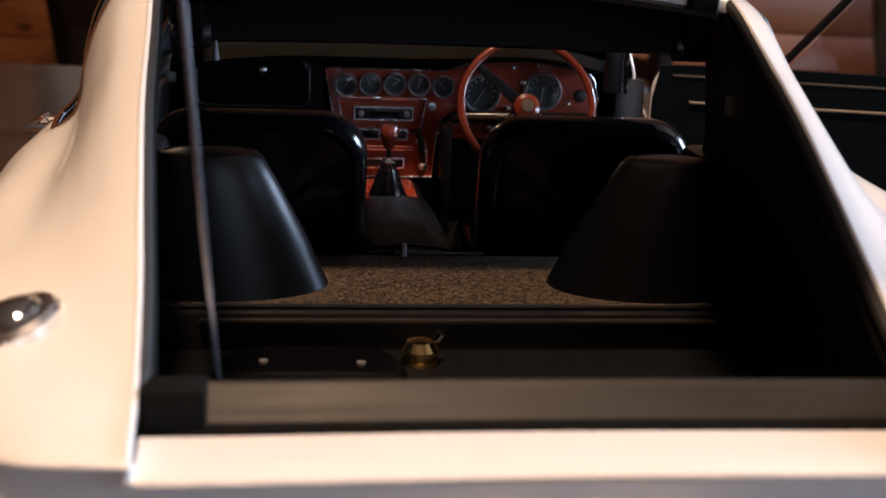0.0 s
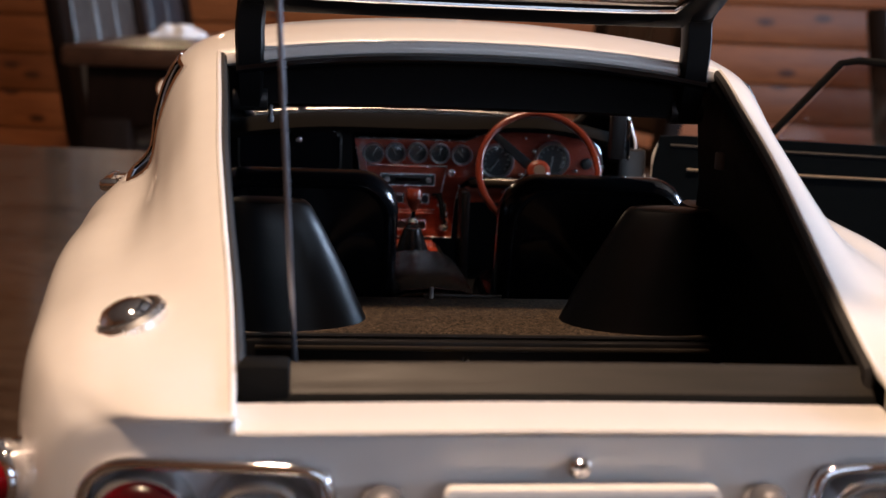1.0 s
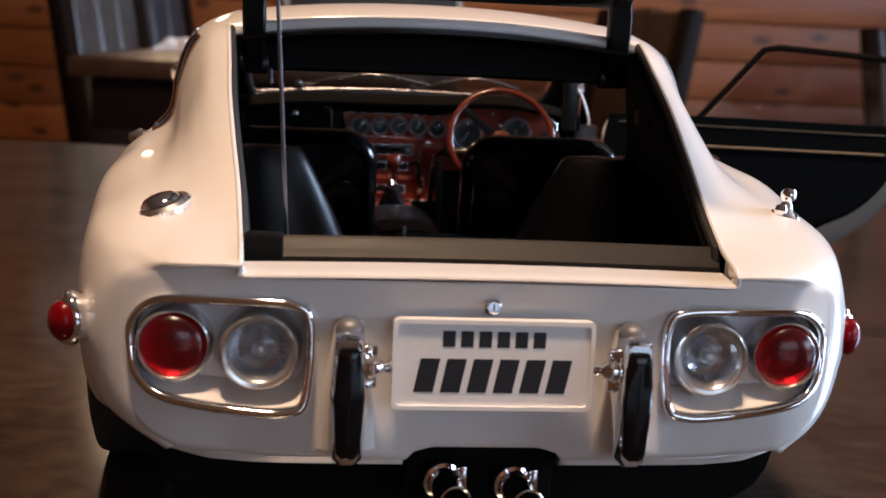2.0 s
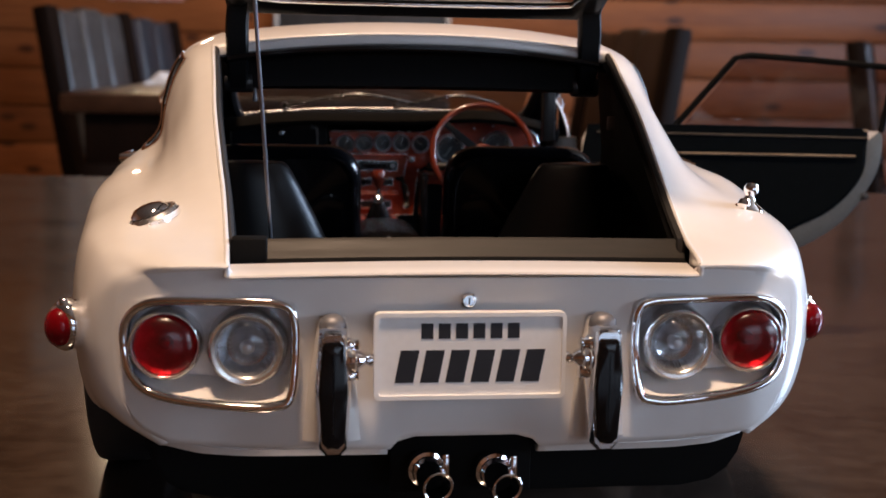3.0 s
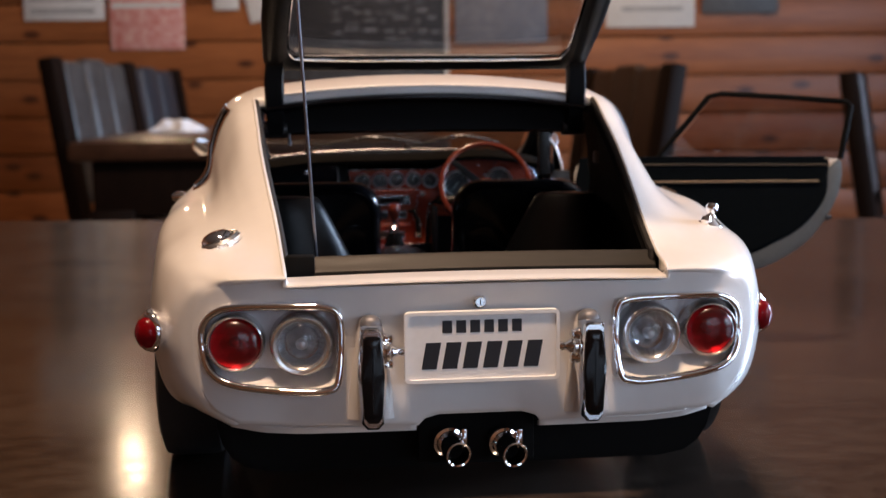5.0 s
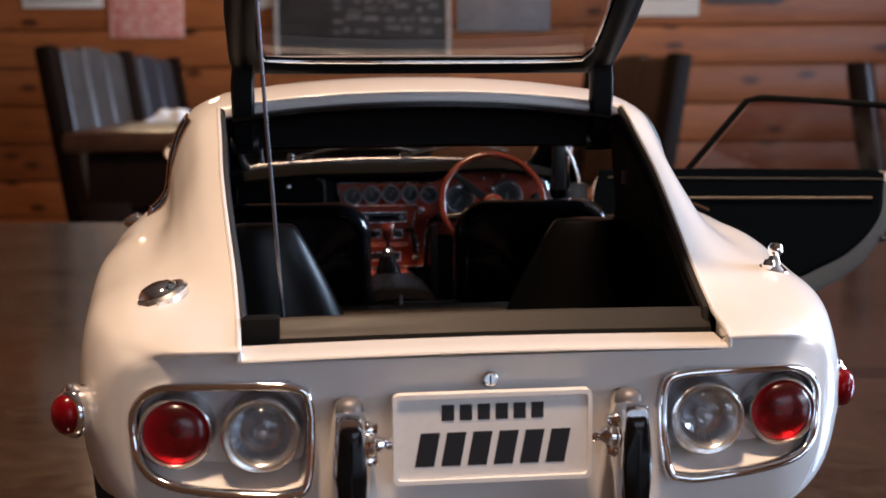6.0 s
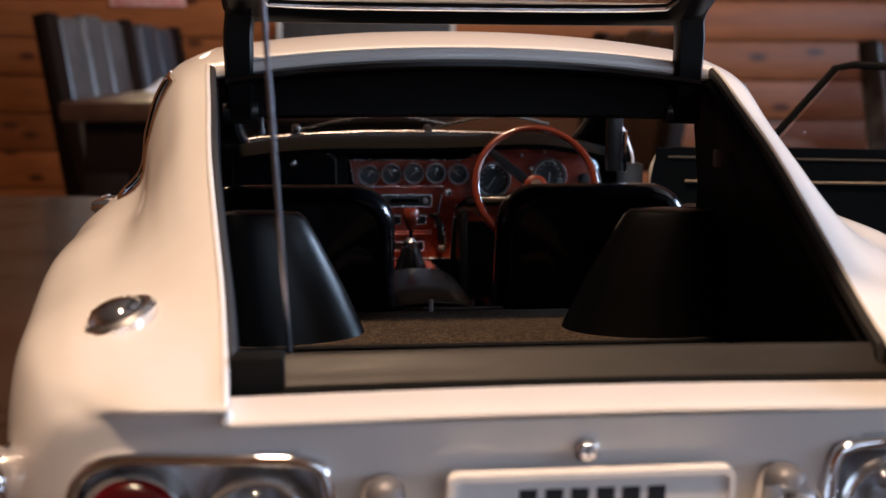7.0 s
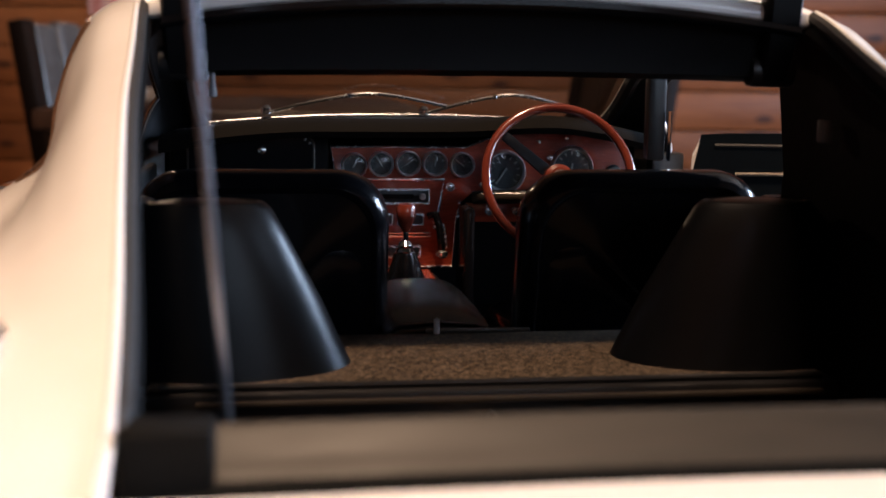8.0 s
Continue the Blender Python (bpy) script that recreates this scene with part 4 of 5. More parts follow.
# ---- number plate, key lock ----
plate = part("number_plate", prismed([(x, .525 + z) for x, z in outline(.192, .088, .012, 4)], -.062, -.045, bevel=.003), material("white_plate_paint", (0.86, 0.85, 0.84), 0.35, vary=0.04, scale=200), car, "white number plate with dark lettering")
part("plate_border", band([(x, .525 + z) for x, z in outline(.192, .088, .012, 4)], [(x, .525 + z) for x, z in outline(.1835, .0795, .008, 4)], -.067, -.060), plate.data.materials[0], plate, smooth=False)
INK = material("dark_plate_print", (0.012, 0.012, 0.016), 0.5, vary=0.2, scale=800)
for k in range(6):
    x = -.087 + .0345 * k
    part("print_bar", prismed([(x - .012, .560), (x + .012, .560), (x + .012, .591), (x - .012, .591)], -.0628, -.0615), INK, plate, smooth=False)
    x = -.128 + .0505 * k
    part("print_bar", prismed([(x - .023, .471), (x + .014, .471), (x + .026, .537), (x - .011, .537)], -.0628, -.0615), INK, plate, smooth=False)
part("plate_mount", boxed((-.15, -.048, .44), (.15, -.01, .57), .004), BLACK, car)
lock = part("key_lock", lathed([(.016, 0), (.016, .008), (.012, .013), (.010, .013), (.009, .010), (0, .010)], Matrix.Translation((0, -.020, .629)) @ Matrix.Rotation(radians(90), 4, "X"), 24), CHROME, car, "chrome boot lock")
part("key_slot", boxed((-.0015, -.0315, .622), (.0015, -.029, .636)), INK, lock)

# ---- overriders ----
GREY = material("grey_bracket_metal", (0.16, 0.16, 0.175), 0.45, 0.35, vary=0.08, scale=300)
for side in (-1, 1):
    x = side * .272
    over = new("overrider")
    over.parent = car
    tagged(over, "upright chrome bumper overrider with black rubber face")
    def bar(k, y0, y1, zs=1.0):
        pts = [(-.027, .578), (-.018, .586), (.018, .586), (.027, .578), (.036, .47), (.028, .345), (.014, .330), (-.014, .330), (-.028, .345), (-.036, .47)]
        rings = []
        for y, kk in ((y0, k), (y0 + .3 * (y1 - y0), k), (y0 + .8 * (y1 - y0), k * .97), (y1, k * .8), (y1, .02)):
            rings.append([(x + px * kk, y, .46 + (pz - .46) * (1 - (1 - kk) * .35) * zs) for px, pz in pts + pts[:1]])
        bm = bmesh.new()
        sheet(bm, np.array(rings))
        clean(bm)
        return bm
    part("chrome_bar", bar(1.0, -.035, -.098), CHROME, over, "chrome bar")
    part("rubber_face", bar(.80, -.090, -.110, .90), GLOSS, over, "black rubber face")
    bm = bmesh.new()
    g = []
    for z, w, d in ((.340, .062, -.016), (.40, .056, -.024), (.47, .046, -.030), (.54, .036, -.032), (.585, .030, -.026), (.596, .028, -.012)):
        g.append([(x + w * t, -.010 + d * (1 - abs(t) ** 3), z) for t in np.linspace(-1, 1, 13)])
    sheet(bm, np.array(g))
    part("cover", bm, PAINT, over, "body-coloured flared cover")
    part("bracket", boxed((x - .027, -.066, .500), (x + .027, -.008, .606), .024, 5), GREY, over, "grey metal bracket head")
    m = Matrix.Translation((x - side * .02, -.055, .517)) @ Matrix.Rotation(radians(-90 * side), 4, "Y")
    lampm = part("plate_lamp", lathed([(.036, .0), (.037, .012), (.028, .016), (.028, .023), (.020, .027), (.017, .035), (.009, .045), (.013, .052), (.011, .060), (0, .064)], m, 20), CHROME, over, "chrome plate lamp")
    for dz in (-.030, .032):
        part("lamp_bolt", lathed([(.013, 0), (.016, .014), (.010, .022), (.012, .030), (0, .035)], Matrix.Translation((x - side * .02, -.058, .517 + dz)) @ Matrix.Rotation(radians(-90 * side), 4, "Y"), 12), CHROME, over)
    part("lamp_bracket", boxed((x - side * .02 - .01, -.06, .475), (x - side * .02 + .01, -.035, .56), .004), CHROME, over)

# ---- exhaust ----
# shade behind the pipes is put into this black backing
part("pipe_recess", boxed((-.15, .05, .20), (.15, .07, .36), .004), UNDER, car)
for x, z in ((-.072, .258), (.070, .252)):
    m = Matrix.Translation((x, 0, z)) @ Matrix.Rotation(radians(12), 4, "Z") @ Matrix.Rotation(radians(97), 4, "X")
    ex = part("tail_pipe", lathed([(.031, -.25), (.031, .052), (.033, .060), (.031, .062), (.027, .060), (.026, .02)], m, 28), CHROME, car, "chrome tail pipe")
    part("pipe_bore", lathed([(.0262, .022), (.026, -.08), (0, -.08)], m, 28), RUBBER, ex)
    part("clamp", lathed([(.032, -.040), (.039, -.036), (.039, -.022), (.032, -.018)], m, 28), CHROME, ex)
    part("hanger", boxed((x + .026, -.012, z - .005), (x + .040, .004, z + .045), .003), CHROME, ex)

# ---- filler cap, aerial, side markers, mirrors ----
m = Matrix.Translation((-.656, .262, .757)) @ Matrix.Rotation(radians(8), 4, "X") @ Matrix.Rotation(radians(-20), 4, "Y")
cap = part("filler_cap", lathed([(.062, -.01), (.064, .004), (.058, .012), (.047, .013), (.044, .007)], m, 40), SATIN, car, "chrome fuel filler cap")
part("cap_dome", lathed([(.045, .008), (.041, .017), (.030, .026), (.014, .030), (0, .031)], m, 40), CHROME, cap)
part("cap_gasket", lathed([(.049, .010), (.0485, .0135), (.045, .0135), (.044, .010)], m, 40), BLACK, cap)
m = Matrix.Translation((.716, .362, .748)) @ Matrix.Rotation(radians(-4), 4, "X") @ Matrix.Rotation(radians(10), 4, "Y")
aer = part("aerial", lathed([(.042, .008), (.040, .016), (.030, .026), (.018, .034), (.013, .046), (.010, .050), (.017, .060), (.018, .070), (.012, .080), (0, .083)], m, 28), CHROME, car, "chrome aerial stub")
part("aerial_gasket", lathed([(.050, -.012), (.050, .006), (.044, .010), (0, .010)], m, 28), RUBBER, aer)
part("aerial_nut", lathed([(.012, .0), (.016, .010), (.012, .022), (0, .024)], m @ Matrix.Translation((-.02, -.022, .018)), 12), CHROME, aer)
for side in (-1, 1):
    m = Matrix.Translation((-.822 if side < 0 else .780, .150, .545)) @ Matrix.Rotation(radians(side * -56), 4, "Z") @ Matrix.Rotation(radians(side * 90), 4, "Y") @ Matrix.Diagonal((.98, .80, .85, 1))
    mk = part("side_marker", lathed([(.050, -.06), (.054, .006), (.048, .018), (.041, .022)], m, 32), CHROME, car, "red side marker lamp in chrome")
    part("marker_peak", tubed([m @ Vector((-side * .052 * k, 0, -.03 + .035 * k)) for k in (.45, .7, .92, 1.08, 1.16)], [.028, .026, .019, .010, .003], 12), CHROME, mk, "pointed chrome peak")
    part("marker_lens", lathed([(.042, .018), (.038, .034), (.024, .046), (0, .050)], m, 32), RED, mk, "red lens")
    base = Vector((side * .78, 3.30, .735))
    head = Vector(((-.962, 3.29, .903) if side < 0 else (.86, 3.28, .915)))
    facing = Vector((0.210, -0.972, 0.110) if side < 0 else (0, -1, 0)).to_track_quat("Z", "Y").to_matrix().to_4x4()
    mir = part("wing_mirror", lathed([(0, -.045), (.03, -.04), (.055, -.015), (.062, .01), (.060, .018), (.052, .020)], Matrix.Translation(head) @ facing @ Matrix.Scale(.8, 4), 32), CHROME, car, "round chrome wing mirror")
    part("mirror_glass", lathed([(.053, .017), (0, .017)], Matrix.Translation(head) @ facing @ Matrix.Scale(.8, 4), 32), material("mirror", (0.9, 0.9, 0.9), 0.02, 1.0, 0.02), mir)
    part("mirror_stem", tubed([base, base + Vector((side * .06, 0, .06)), head + Vector((0, .03, -.03))], .009, 8), BLACK, mir)
hd = part("door_handle", boxed((-.912, 1.50, .772), (-.892, 1.66, .796), .008, 3), CHROME, car, "chrome door handle")
for y in (1.52, 1.64):
    part("handle_post", boxed((-.897, y - .012, .776), (-.84, y + .012, .792), .004), CHROME, hd)
part("handle_button", lathed([(.016, 0), (.016, .034), (.011, .042), (0, .043)], Matrix.Translation((-.868, 1.47, .784)) @ Matrix.Rotation(radians(-90), 4, "Y"), 14), CHROME, hd)
part("pillar_clip", boxed((.574, 1.13, .905), (.592, 1.16, .946), .004), GREY, car, "grey pillar clip")
part("latch_peg", lathed([(0, -.026), (.007, -.024), (.008, -.016), (.005, -.006), (.005, .02)], Matrix.Translation((-.478, 1.275, .998)), 12), GREY, car, "chrome latch peg")

# ---- wheels ----
TYRE = material("black_tyre_rubber", (0.014, 0.013, 0.013), 0.75, vary=0.3, scale=700, bump=0.00004)
for y in (REAR_WHEEL, FRONT_WHEEL):
    for side in (-1, 1):
        m = Matrix.Translation((side * .790, y, .305)) @ Matrix.Rotation(radians(90), 4, "Y")
        w = part("road_wheel", lathed([(.20, -.085), (.27, -.095), (.298, -.085), (.305, -.06), (.305, .06), (.298, .085), (.27, .095), (.20, .085)], m, 48), TYRE, car, "black road wheel tyre")
        part("rim", lathed([(.205, -.08), (.19, -.05), (.06, -.04), (.05, 0), (.06, .04), (.19, .05), (.205, .08)], m, 40), SILVER, w, "silver rim")

# ---- the open driver's door ----
BEIGE = material("beige_plastic_strip", (0.20, 0.165, 0.125), 0.4, vary=0.1, scale=300)
door = new("door")
door.parent = car
tagged(door, "open front door with black inner lining")
TH = radians(70)
HX, HY = .815, 2.47


def on_door(d, t, z):
    """Along from the hinge, outwards through the door, and up."""
    return (HX + d * math.sin(TH) + t * math.cos(TH), HY - d * math.cos(TH) + t * math.sin(TH), z)


def door_ring(pts, t):
    return [on_door(d, t, z) for d, z in pts]


def door_rings(rings):
    bm = bmesh.new()
    sheet(bm, np.array([door_ring(list(p) + list(p[:1]), t) for p, t in rings]))
    clean(bm)
    bmesh.ops.holes_fill(bm, edges=bm.edges)
    return bm


leaf = [(.02, .845), (.10, .850), (.45, .856), (1.16, .858), (1.175, .84), (1.178, .78), (1.165, .70), (1.12, .60), (1.05, .50), (.96, .425), (.87, .375), (.78, .352), (.60, .345), (.10, .345), (.03, .36), (.01, .40), (.0, .60), (.0, .80)]
leaf = leaf[:4] + [tuple(p) for p in catmull([np.array(q) for q in leaf[3:14]], 4)][1:-1] + leaf[13:]
mid = (.55, .62)
shrink = lambda pts, k: [(mid[0] + (d - mid[0]) * (1 - (k if d > .3 else -.004) / max(abs(d - mid[0]), .25)), mid[1] + (z - mid[1]) * (1 - k / max(abs(z - mid[1]), .2))) for d, z in pts]
part("outer_leaf", door_rings([(shrink(leaf, .02), .0), (leaf, .004), (leaf, .05), (shrink(leaf, .006), .075), (shrink(leaf, .05), .085)]), PAINT, door, "cream white outer leaf")
lined = lambda k: [(d if d < .3 else shrink([(d, z)], k)[0][0], z + .011 if z > .8 else shrink([(d, z)], k)[0][1]) for d, z in leaf]
bm = bmesh.new()
rear_rim = lambda p: list(p)[3:-5]
sheet(bm, np.array([door_ring(rear_rim(p), t) for p, t in ((leaf, .03), (leaf, .0), (shrink(leaf, .01), -.004), (shrink(leaf, .058), -.006))]))
clean(bm)
part("shut_edge", bm, material("grey_shut_edge", (0.15, 0.175, 0.19), 0.35, 0.2, vary=0.12, scale=300), door, "grey-blue shut edge")
part("inner_lining", door_rings([(lined(.070), -.012), (lined(.055), -.004), (lined(.055), .008)]), material("dark_blue_black_lining", (0.004, 0.006, 0.008), 0.55, vary=0.2, scale=600, bump=0.00003, spec=0.03), door, "blue-black lining", smooth=False)
part("lining_strip", tubed([on_door(.12, -.016, .745), on_door(1.08, -.016, .760)], .005, 8), BEIGE, door, "bright waist strip")
part("sill_rail", tubed([on_door(.06, -.006, .853), on_door(1.12, -.006, .860)], .0055, 8), BEIGE, door, "grey sill rail")
part("sill_gap", tubed([on_door(.06, -.010, .826), on_door(1.12, -.010, .832)], .006, 8), RUBBER, door)
pane = [(.40, .852), (.615, 1.128), (.66, 1.138), (1.18, 1.100), (1.20, 1.085), (1.165, .855)]
bm = bmesh.new()
bm.faces.new([bm.verts.new(p) for p in door_ring(pane, .022)])
part("door_glass", bm, TINT, door, "brownish door glass", smooth=False).visible_shadow = False
part("glass_frame", tubed(door_ring([(.37, .852), (.60, 1.135), (.655, 1.147), (.90, 1.132), (1.185, 1.108), (1.208, 1.09), (1.172, .856)], .022), .0135, 8), UNDER, door, "black glass frame")
part("lock_stub", lathed([(.016, 0), (.016, .015), (.010, .02), (.010, .03), (0, .032)], Matrix.Translation(on_door(1.112, .004, .60)) @ Matrix.Rotation(radians(90), 4, "Y"), 12), RUBBER, door)
part("window_winder", tubed([on_door(.46, -.02, .70), on_door(.46, -.05, .705), on_door(.40, -.05, .73)], .010, 8), CHROME, door, "chrome winder")
# the door frame left in the body
part("door_jamb", tubed([(.80, 1.50, .33), (.845, 1.50, .48), (.83, 1.50, .63), (.78, 1.50, .77), (.735, 1.50, .88), (.68, 1.50, 1.03), (.65, 1.52, 1.10)], .020, 8), BLACK, car)
part("sill", boxed((.70, 1.48, .27), (.80, 2.52, .34), .01), PAINT, car)
part("front_jamb", boxed((.70, 2.50, .30), (.80, 2.56, .80), .01), BLACK, car)
post = part("vent_post", boxed((.585, 2.18, .80), (.635, 2.22, 1.09), .008), BLACK, car, "black vent window post")
part("post_trim", tubed([(.642, 2.175, .80), (.642, 2.175, .93)], .006, 6), CHROME, post)
part("side_lining", boxed((-.74, 1.50, .32), (-.715, 2.50, .77), .01), BLACK, car)
part("rear_bulkhead_side", boxed((.60, 1.22, .30), (.72, 1.50, .78), .02), BLACK, car)
part("rear_bulkhead_side", boxed((-.72, 1.22, .30), (-.60, 1.50, .78), .02), BLACK, car)


# ---- the room ----
def loose(name, bm, mats, at=(0, 0, 0), turn=0.0, label="", category="", group="", kind="", smooth=True, parent=None):
    """A mesh in metres, in the room's axes about its own base, top-level or under a thing."""
    ob = new(name, mesh_of(name, bm, mats, smooth))
    if parent is None:
        ob.matrix_world = Matrix.Translation(room(*at)) @ Matrix.Rotation(ROOM + turn, 4, "Z")
    else:
        ob.parent = parent
    return tagged(ob, label, category, group, kind)


def base(name, at, turn, label, category, group=""):
    ob = new(name)
    ob.matrix_world = Matrix.Translation(room(*at)) @ Matrix.Rotation(ROOM + turn, 4, "Z")
    return tagged(ob, label, category, group)


TABLE = material("brown_lacquered_table_top", (0.015, 0.011, 0.009), 0.17, vary=0.45, scale=26, stretch=(1, 1.5, 1), colour2=(0.052, 0.037, 0.028), fine=7, bump=0.00001)
DARKWOOD = material("dark_stained_wood", (0.006, 0.0035, 0.0025), 0.6, vary=0.35, spec=0.05, scale=14, stretch=(5, 5, 1), colour2=(0.013, 0.007, 0.005))
TEAK = material("brown_table_wood", (0.030, 0.014, 0.008), 0.32, vary=0.3, scale=10, stretch=(1, 5, 1), colour2=(0.068, 0.031, 0.017))
FLOOR = material("dark_wood_floor", (0.05, 0.03, 0.02), 0.5, vary=0.3, scale=4, stretch=(6, 1, 1))
LEATHER = material("blue_grey_leather", (0.030, 0.028, 0.028), 0.36, vary=0.2, scale=12, bump=0.0008, colour2=(0.075, 0.072, 0.072))
BROWNLEATHER = material("dark_brown_leather", (0.034, 0.018, 0.011), 0.5, vary=0.2, scale=30, bump=0.0008, spec=0.2)
BLUELEATHER = material("blue_black_leather", (0.030, 0.034, 0.045), 0.38, vary=0.25, scale=30, bump=0.0008)
PLASTER = material("ceiling_boards", (0.34, 0.23, 0.15), 0.6, vary=0.2, scale=5)


def pine():
    """Orange pine with long grain, dark knots and a tone of its own for each board."""
    m = material("orange_pine_planks", (0.20, 0.062, 0.019), 0.42, vary=0.2, scale=4, stretch=(0.35, 3, 5), colour2=(0.40, 0.138, 0.044), fine=7)
    n, l = m.node_tree.nodes, m.node_tree.links
    b = n["Principled BSDF"]
    tone = b.inputs["Base Color"].links[0].from_socket
    tc, mp, vo, cr = n.new("ShaderNodeTexCoord"), n.new("ShaderNodeMapping"), n.new("ShaderNodeTexVoronoi"), n.new("ShaderNodeMapRange")
    mp.inputs["Scale"].default_value, mp.inputs["Rotation"].default_value = (1.5, 1, 3.2), (radians(90), 0, 0)
    vo.voronoi_dimensions = "2D"
    info, mul, hsv, mix = n.new("ShaderNodeObjectInfo"), n.new("ShaderNodeMapRange"), n.new("ShaderNodeHueSaturation"), n.new("ShaderNodeMix")
    vo.inputs["Scale"].default_value = 2.0
    cr.inputs[1].default_value, cr.inputs[2].default_value, cr.inputs[3].default_value, cr.inputs[4].default_value = 0.05, 0.12, 1.0, 0.0
    mix.data_type = "RGBA"
    l.new(tc.outputs["Object"], mp.inputs[0]), l.new(mp.outputs[0], vo.inputs[0]), l.new(vo.outputs["Distance"], cr.inputs[0])
    l.new(info.outputs["Random"], mul.inputs[0])
    shift, along = n.new("ShaderNodeMath"), n.new("ShaderNodeCombineXYZ")
    shift.operation, shift.inputs[1].default_value = "MULTIPLY", 41.0
    l.new(info.outputs["Random"], shift.inputs[0]), l.new(shift.outputs[0], along.inputs[0]), l.new(shift.outputs[0], along.inputs[1])
    for node in [k for k in n if k.bl_idname == "ShaderNodeMapping"]:
        l.new(along.outputs[0], node.inputs["Location"])
    mul.inputs[3].default_value, mul.inputs[4].default_value = 0.72, 1.2
    l.new(mul.outputs[0], hsv.inputs["Value"]), l.new(tone, hsv.inputs["Color"])
    l.new(cr.outputs[0], mix.inputs["Factor"]), l.new(hsv.outputs[0], mix.inputs["A"])
    mix.inputs["B"].default_value = (0.07, 0.020, 0.008, 1)
    l.new(mix.outputs["Result"], b.inputs["Base Color"])
    return m


PINE = pine()

# the table that carries the car
desk = base("dining_table", (0, 0, -0.72), 0, "brown lacquered wooden dining table under the model car", "table")
top = boxed((-0.80, -0.75, 0.686), (0.80, 0.430, 0.72), 0.006, 3)
loose("table_top", top, TABLE, parent=desk)
for x in (-0.72, 0.72):
    for y in (-0.67, 0.37):
        loose("leg", boxed((x - .035, y - .035, 0), (x + .035, y + .035, .688), .004), DARKWOOD, parent=desk)

# walls, floor, ceiling
loose("floor", boxed((-3, -2.6, -0.78), (3, 4.2, -0.72)), FLOOR, kind="structure", label="dark wooden floor")
wall = loose("wall_far", boxed((-3, 4.0, -0.72), (3, 4.12, 1.7)), DARKWOOD, kind="structure", label="wall clad with orange pine planks")
board_mesh = None
PITCH = 0.1325
z, k = 0.0135 - PITCH * 6, 0
while z < 1.7:
    bm = bmesh.new()
    box(bm, (-2.98, 0, .0025), (2.98, .022, PITCH - .0025), .004, 2)
    if board_mesh is None:
        board_mesh = mesh_of("plank", bm, PINE)
    ob = new("plank", board_mesh)
    ob.parent = wall
    ob.location = (0, 3.976, z)
    z, k = z + PITCH, k + 1
for nm, lo, hi in (("wall_left", (-3.1, -2.5, -.72), (-3, 4, 1.7)),):
    loose(nm, boxed(lo, hi), PINE, kind="structure", label="pine clad wall")


def pierced(name, across, windows, u0, u1):
    """A wall with window openings (from, to, sill, head); across says whether it runs along the room's x axis."""
    bm = bmesh.new()
    pieces, u = [], u0
    for w0, w1, z0, z1 in windows:
        pieces += [(u, w0, -.72, 1.7), (w0, w1, -.72, z0), (w0, w1, z1, 1.7)]
        u = w1
    for a, b, c, d in pieces + [(u, u1, -.72, 1.7)]:
        if across:
            box(bm, (a, -2.6, c), (b, -2.5, d))
        else:
            box(bm, (3, a, c), (3.1, b, d))
    ob = loose(name, bm, PINE, kind="structure", label="pine clad wall with windows", smooth=False)
    for w0, w1, z0, z1 in windows:
        for a, b, c, d in ((w0, w0 + .05, z0, z1), (w1 - .05, w1, z0, z1), (w0 + .05, w1 - .05, z0, z0 + .05), (w0 + .05, w1 - .05, z1 - .05, z1)):
            lo, hi = ((a, -2.58, c), (b, -2.52, d)) if across else ((3.02, a, c), (3.08, b, d))
            loose("window_frame", boxed(lo, hi, .004), DARKWOOD, parent=ob)


pierced("wall_right", False, ((-1.35, -.05, .18, .94), (.80, 2.20, .25, 1.19)), -2.5, 4)
pierced("wall_back", True, ((.55, 2.05, .18, .96),), -3, 3)
loose("ceiling", boxed((-3, -2.5, 1.7), (3, 4, 1.8)), PLASTER, kind="structure", label="boarded ceiling")

# things on the far wall
PAPER = material("white_paper", (0.62, 0.60, 0.56), 0.7, vary=0.08, scale=20)
PRINT = material("grey_print", (0.36, 0.35, 0.33), 0.7, vary=0.3, scale=30)
REDPRINT = material("red_print_on_paper", (0.50, 0.07, 0.05), 0.7, vary=0.3, scale=26, colour2=(0.75, 0.55, 0.48), fine=3)
SLATE = material("black_chalkboard", (0.035, 0.035, 0.036), 0.6, vary=0.4, scale=9, colour2=(0.075, 0.075, 0.078))
CHALK = material("chalk_strokes", (0.30, 0.30, 0.31), 0.9, vary=0.6, scale=60)


def sheet_on_wall(name, x0, x1, z0, z1, mat, label, category, tilt=0.0, thick=.003):
    cx, cz = (x0 + x1) / 2, (z0 + z1) / 2
    bm = bmesh.new()
    box(bm, (x0 - cx, -thick, z0 - cz), (x1 - cx, 0, z1 - cz), .0008)
    bm.transform(Matrix.Rotation(radians(tilt), 4, "Y"))
    return loose(name, bm, mat, (cx, 3.970, cz), label=label, category=category)


def bars(parent, name, rows, mat, thick=.004):
    for x0, x1, z0, z1 in rows:
        loose(name, boxed((x0, -thick - .001, z0), (x1, -thick + .0005, z1)), mat, parent=parent, smooth=False)


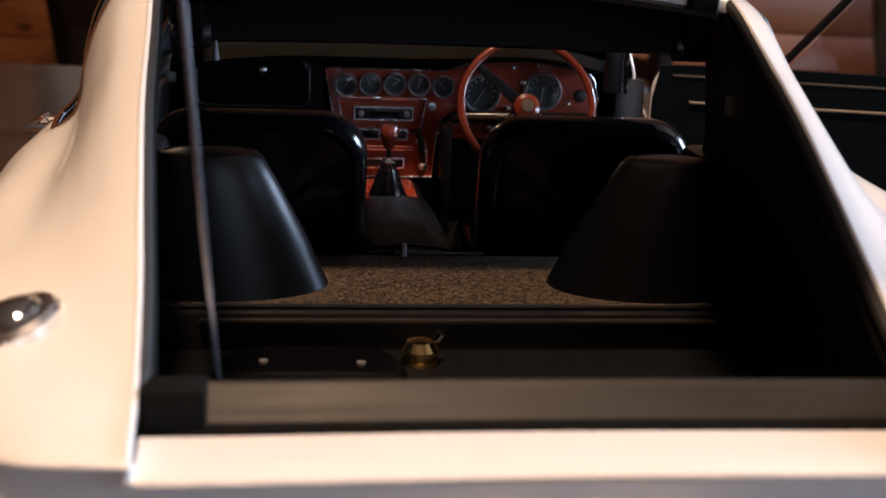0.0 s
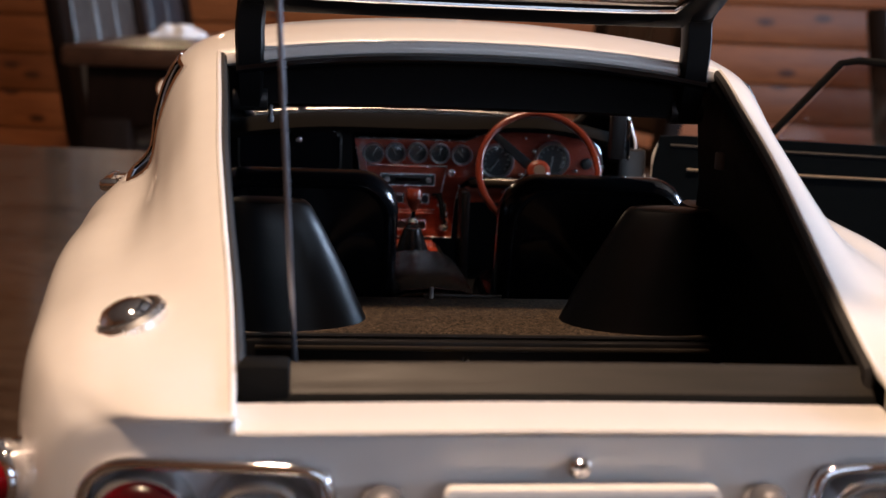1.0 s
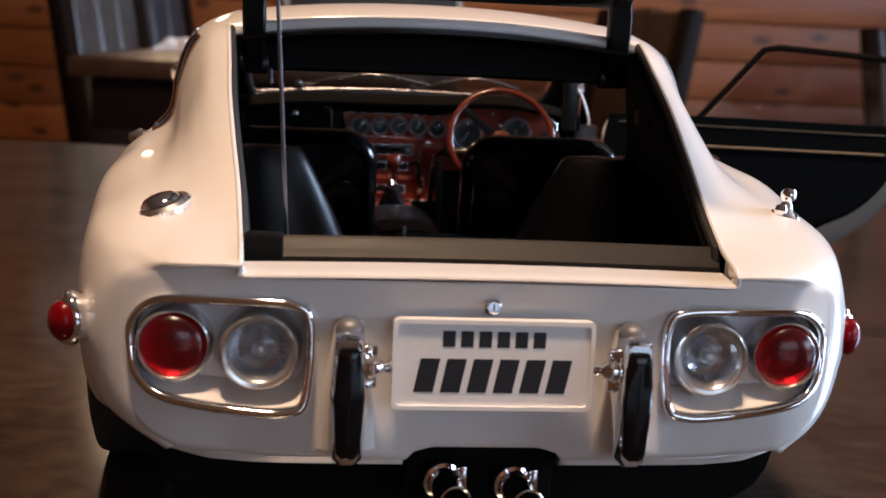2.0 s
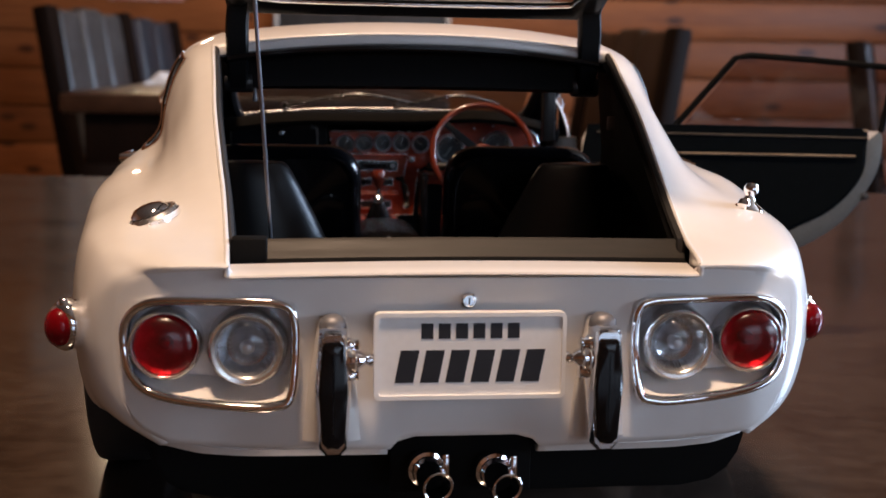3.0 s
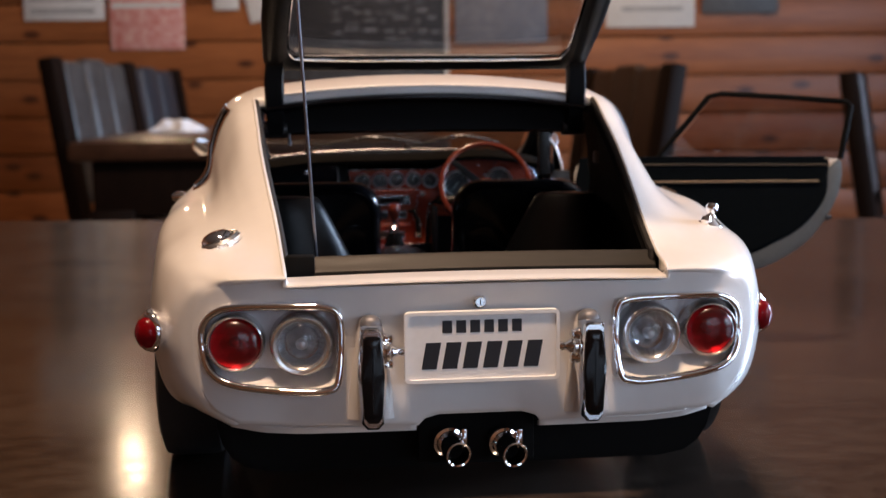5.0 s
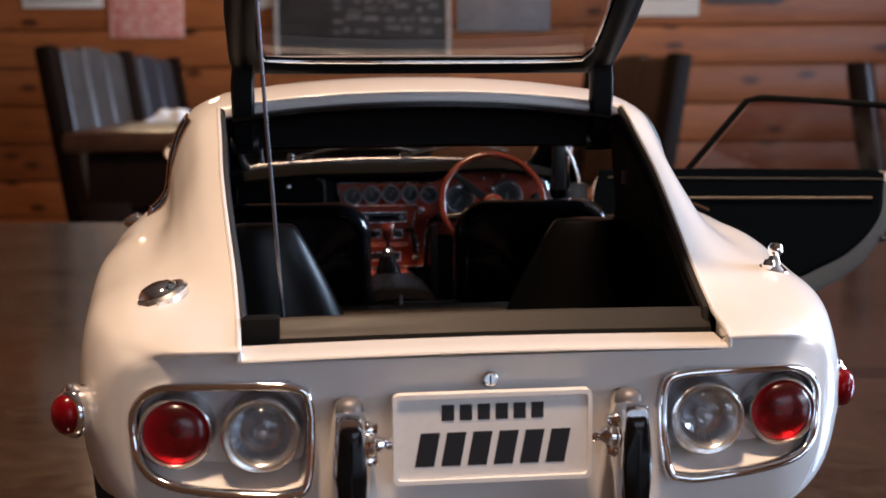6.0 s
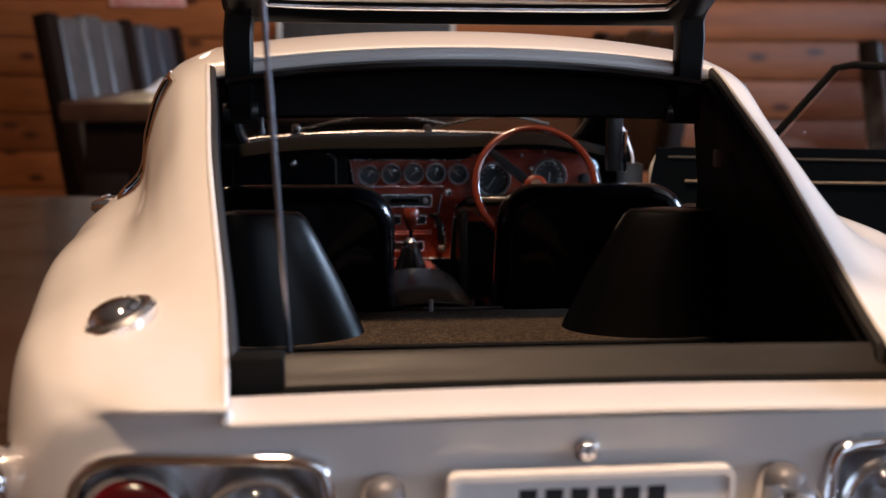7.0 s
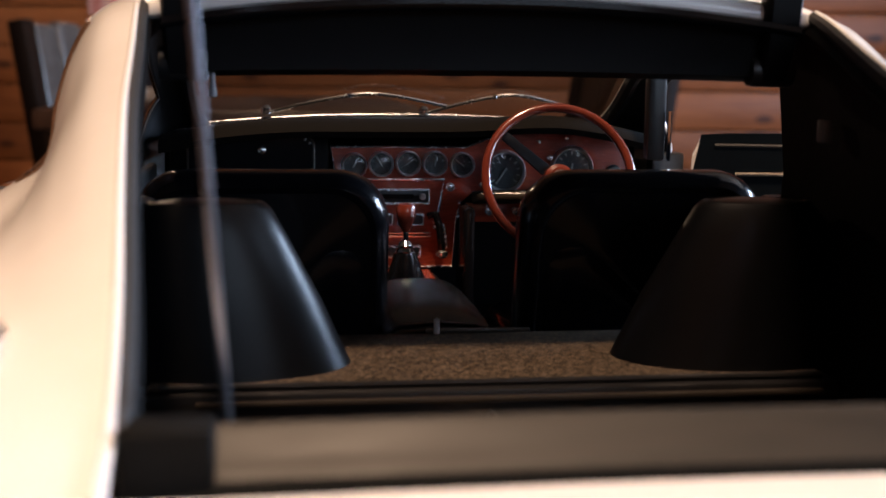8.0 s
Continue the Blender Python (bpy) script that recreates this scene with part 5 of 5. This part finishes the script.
p = sheet_on_wall("poster", -1.651, -1.363, .355, .62, PAPER, "white paper notice with grey print on pine wall", "poster")
bars(p, "print_bar", [(-.12, .11, -.02 + .045 * k, .0 + .045 * k) for k in range(-2, 3)], PRINT)
p = sheet_on_wall("poster", -1.345, -1.080, .250, .60, REDPRINT, "red and white printed poster on pine wall", "poster")
bars(p, "print_bar", [(-.125, .125, -.03, -.012)], PAPER)
p = sheet_on_wall("notice", -.974, -.885, .385, .52, PAPER, "small white paper notice on pine wall", "notice")
bars(p, "print_bar", [(-.03, .03, -.02, .02)], PRINT)
sheet_on_wall("notice", -.868, -.770, .345, .55, PAPER, "white paper notice hanging askew on pine wall", "notice", -12)
b = sheet_on_wall("chalkboard", -.755, -.155, .135, .80, SLATE, "black chalkboard with faint chalk writing", "chalkboard", thick=.018)
random.seed(4)
rows = []
for r in range(7):
    x = -.10
    while x < .25:
        w = random.uniform(.015, .05)
        dz = random.uniform(-.010, .010)
        rows.append((x, x + w, -.20 + .035 * r + dz, -.196 + .035 * r + dz + random.uniform(0, .006)))
        x += w + random.uniform(.01, .03)
bars(b, "chalk_bar", rows, CHALK, .019)
loose("frame", boxed((.290, -.024, -.335), (.306, .0, .335), .002), PAPER, parent=b)
loose("frame", boxed((-.306, -.024, -.335), (-.290, .0, .335), .002), PAPER, parent=b)
p = sheet_on_wall("poster", -.128, .192, .262, .62, material("blue_grey_print", (0.20, 0.22, 0.26), 0.6, vary=0.5, scale=8, colour2=(0.36, 0.36, 0.38)), "blue-grey printed poster on pine wall", "poster")
p = sheet_on_wall("poster", .395, .699, .309, .62, PAPER, "white notice with grey print on pine wall", "poster")
bars(p, "print_bar", [(-.10 + .03 * (k % 2), .11, -.10 + .05 * k, -.085 + .05 * k) for k in range(4)], PRINT)
sheet_on_wall("picture", .721, .980, .354, .60, material("dark_print", (0.09, 0.10, 0.11), 0.5, vary=0.3, scale=10), "dark picture on pine wall", "picture", thick=.012)


# ---- chairs and the other tables ----
def chair(at, turn, leather, label, low=0.0):
    c = base("dining_chair", (at[0], at[1], -0.72), turn, label, "chair", "chairs of the dining room")
    tilt = Matrix.Translation((0, .20, .44)) @ Matrix.Rotation(radians(-9), 4, "X")
    loose("seat", boxed((-.22, -.22, .40), (.22, .22, .47), .025, 3), leather, parent=c)
    for k in (-1, 0, 1):
        bm = boxed((-.056 + .114 * k, -.016 - .004 * (k == 0), .10), (.056 + .114 * k, .028, .45 - low + .008 * (k == 0)), .016, 3)
        bm.transform(tilt)
        loose("back_pad", bm, leather, parent=c, label="leather-covered back pad")
    for x in (-.20, .20):
        bm = boxed((x - .028, -.02, -.05), (x + .028, .022, .455 - low), .008)
        bm.transform(tilt)
        loose("back_post", bm, DARKWOOD, parent=c)
        loose("leg", boxed((x - .022, -.21, 0), (x + .022, -.165, .41), .004), DARKWOOD, parent=c)
        loose("leg", boxed((x - .022, .165, 0), (x + .022, .21, .41), .004), DARKWOOD, parent=c)
    bm = boxed((-.20, -.016, .02), (.20, .016, .07), .006)
    bm.transform(tilt)
    loose("back_rail", bm, DARKWOOD, parent=c)
    return c


def chair_back_at(x, y, turn, leather, label, low=0.0):
    """A chair whose backrest stands over the given place."""
    a = radians(turn)
    return chair((x + .21 * math.sin(a), y - .21 * math.cos(a)), a, leather, label, low)


chair_back_at(-0.955, 2.78, 83, LEATHER, "dark wooden chair with blue-grey leather back pads")
chair_back_at(-1.016, 3.44, 80, BLUELEATHER, "dark wooden chair with blue-black leather back pads")
chair_back_at(0.285, 2.70, -68, BROWNLEATHER, "dark wooden chair with brown leather back pads", .030)
chair_back_at(0.95, 2.80, 70, LEATHER, "dark wooden chair with worn grey leather back pads", .05)
for at, w, d, lbl in (((-.45, 2.30), .30, .62, "brown wooden dining table with dark apron"),):
    t = base("dining_table", (at[0], at[1], -0.72), radians(8), lbl, "table")
    loose("table_top", boxed((-w, -d, .69), (w, d, .72), .006, 2), TEAK, parent=t)
    loose("apron", boxed((-w + .03, -d + .03, .60), (w - .03, d - .03, .69), .004), DARKWOOD, parent=t)
    for x in (-w + .06, w - .06):
        for y in (-d + .06, d - .06):
            loose("leg", boxed((x - .035, y - .035, 0), (x + .035, y + .035, .61), .004), DARKWOOD, parent=t)
CLOTH = material("white_crumpled_cloth", (0.72, 0.72, 0.74), 0.9, vary=0.06, scale=40, bump=0.001)
bm = bmesh.new()
rows = []
for i in range(21):
    row = []
    for j in range(21):
        u, v = i / 10 - 1, j / 10 - 1
        r = max(abs(u), abs(v))
        h = .024 * max(0, 1 - r ** 2.2) + .010 * noise.noise(Vector((u * 2.2, v * 2.2, .3))) * (1 - r ** 4) + .002
        row.append((.050 * u * (1 + .12 * math.sin(3 * v)), .05 * v * (1 + .1 * math.sin(4 * u)), max(.001, h)))
    rows.append(row)
sheet(bm, np.array(rows))
loose("folded_cloth", bm, CLOTH, (-.652, 2.25, 0), label="white crumpled cloth on the brown table", category="cloth")
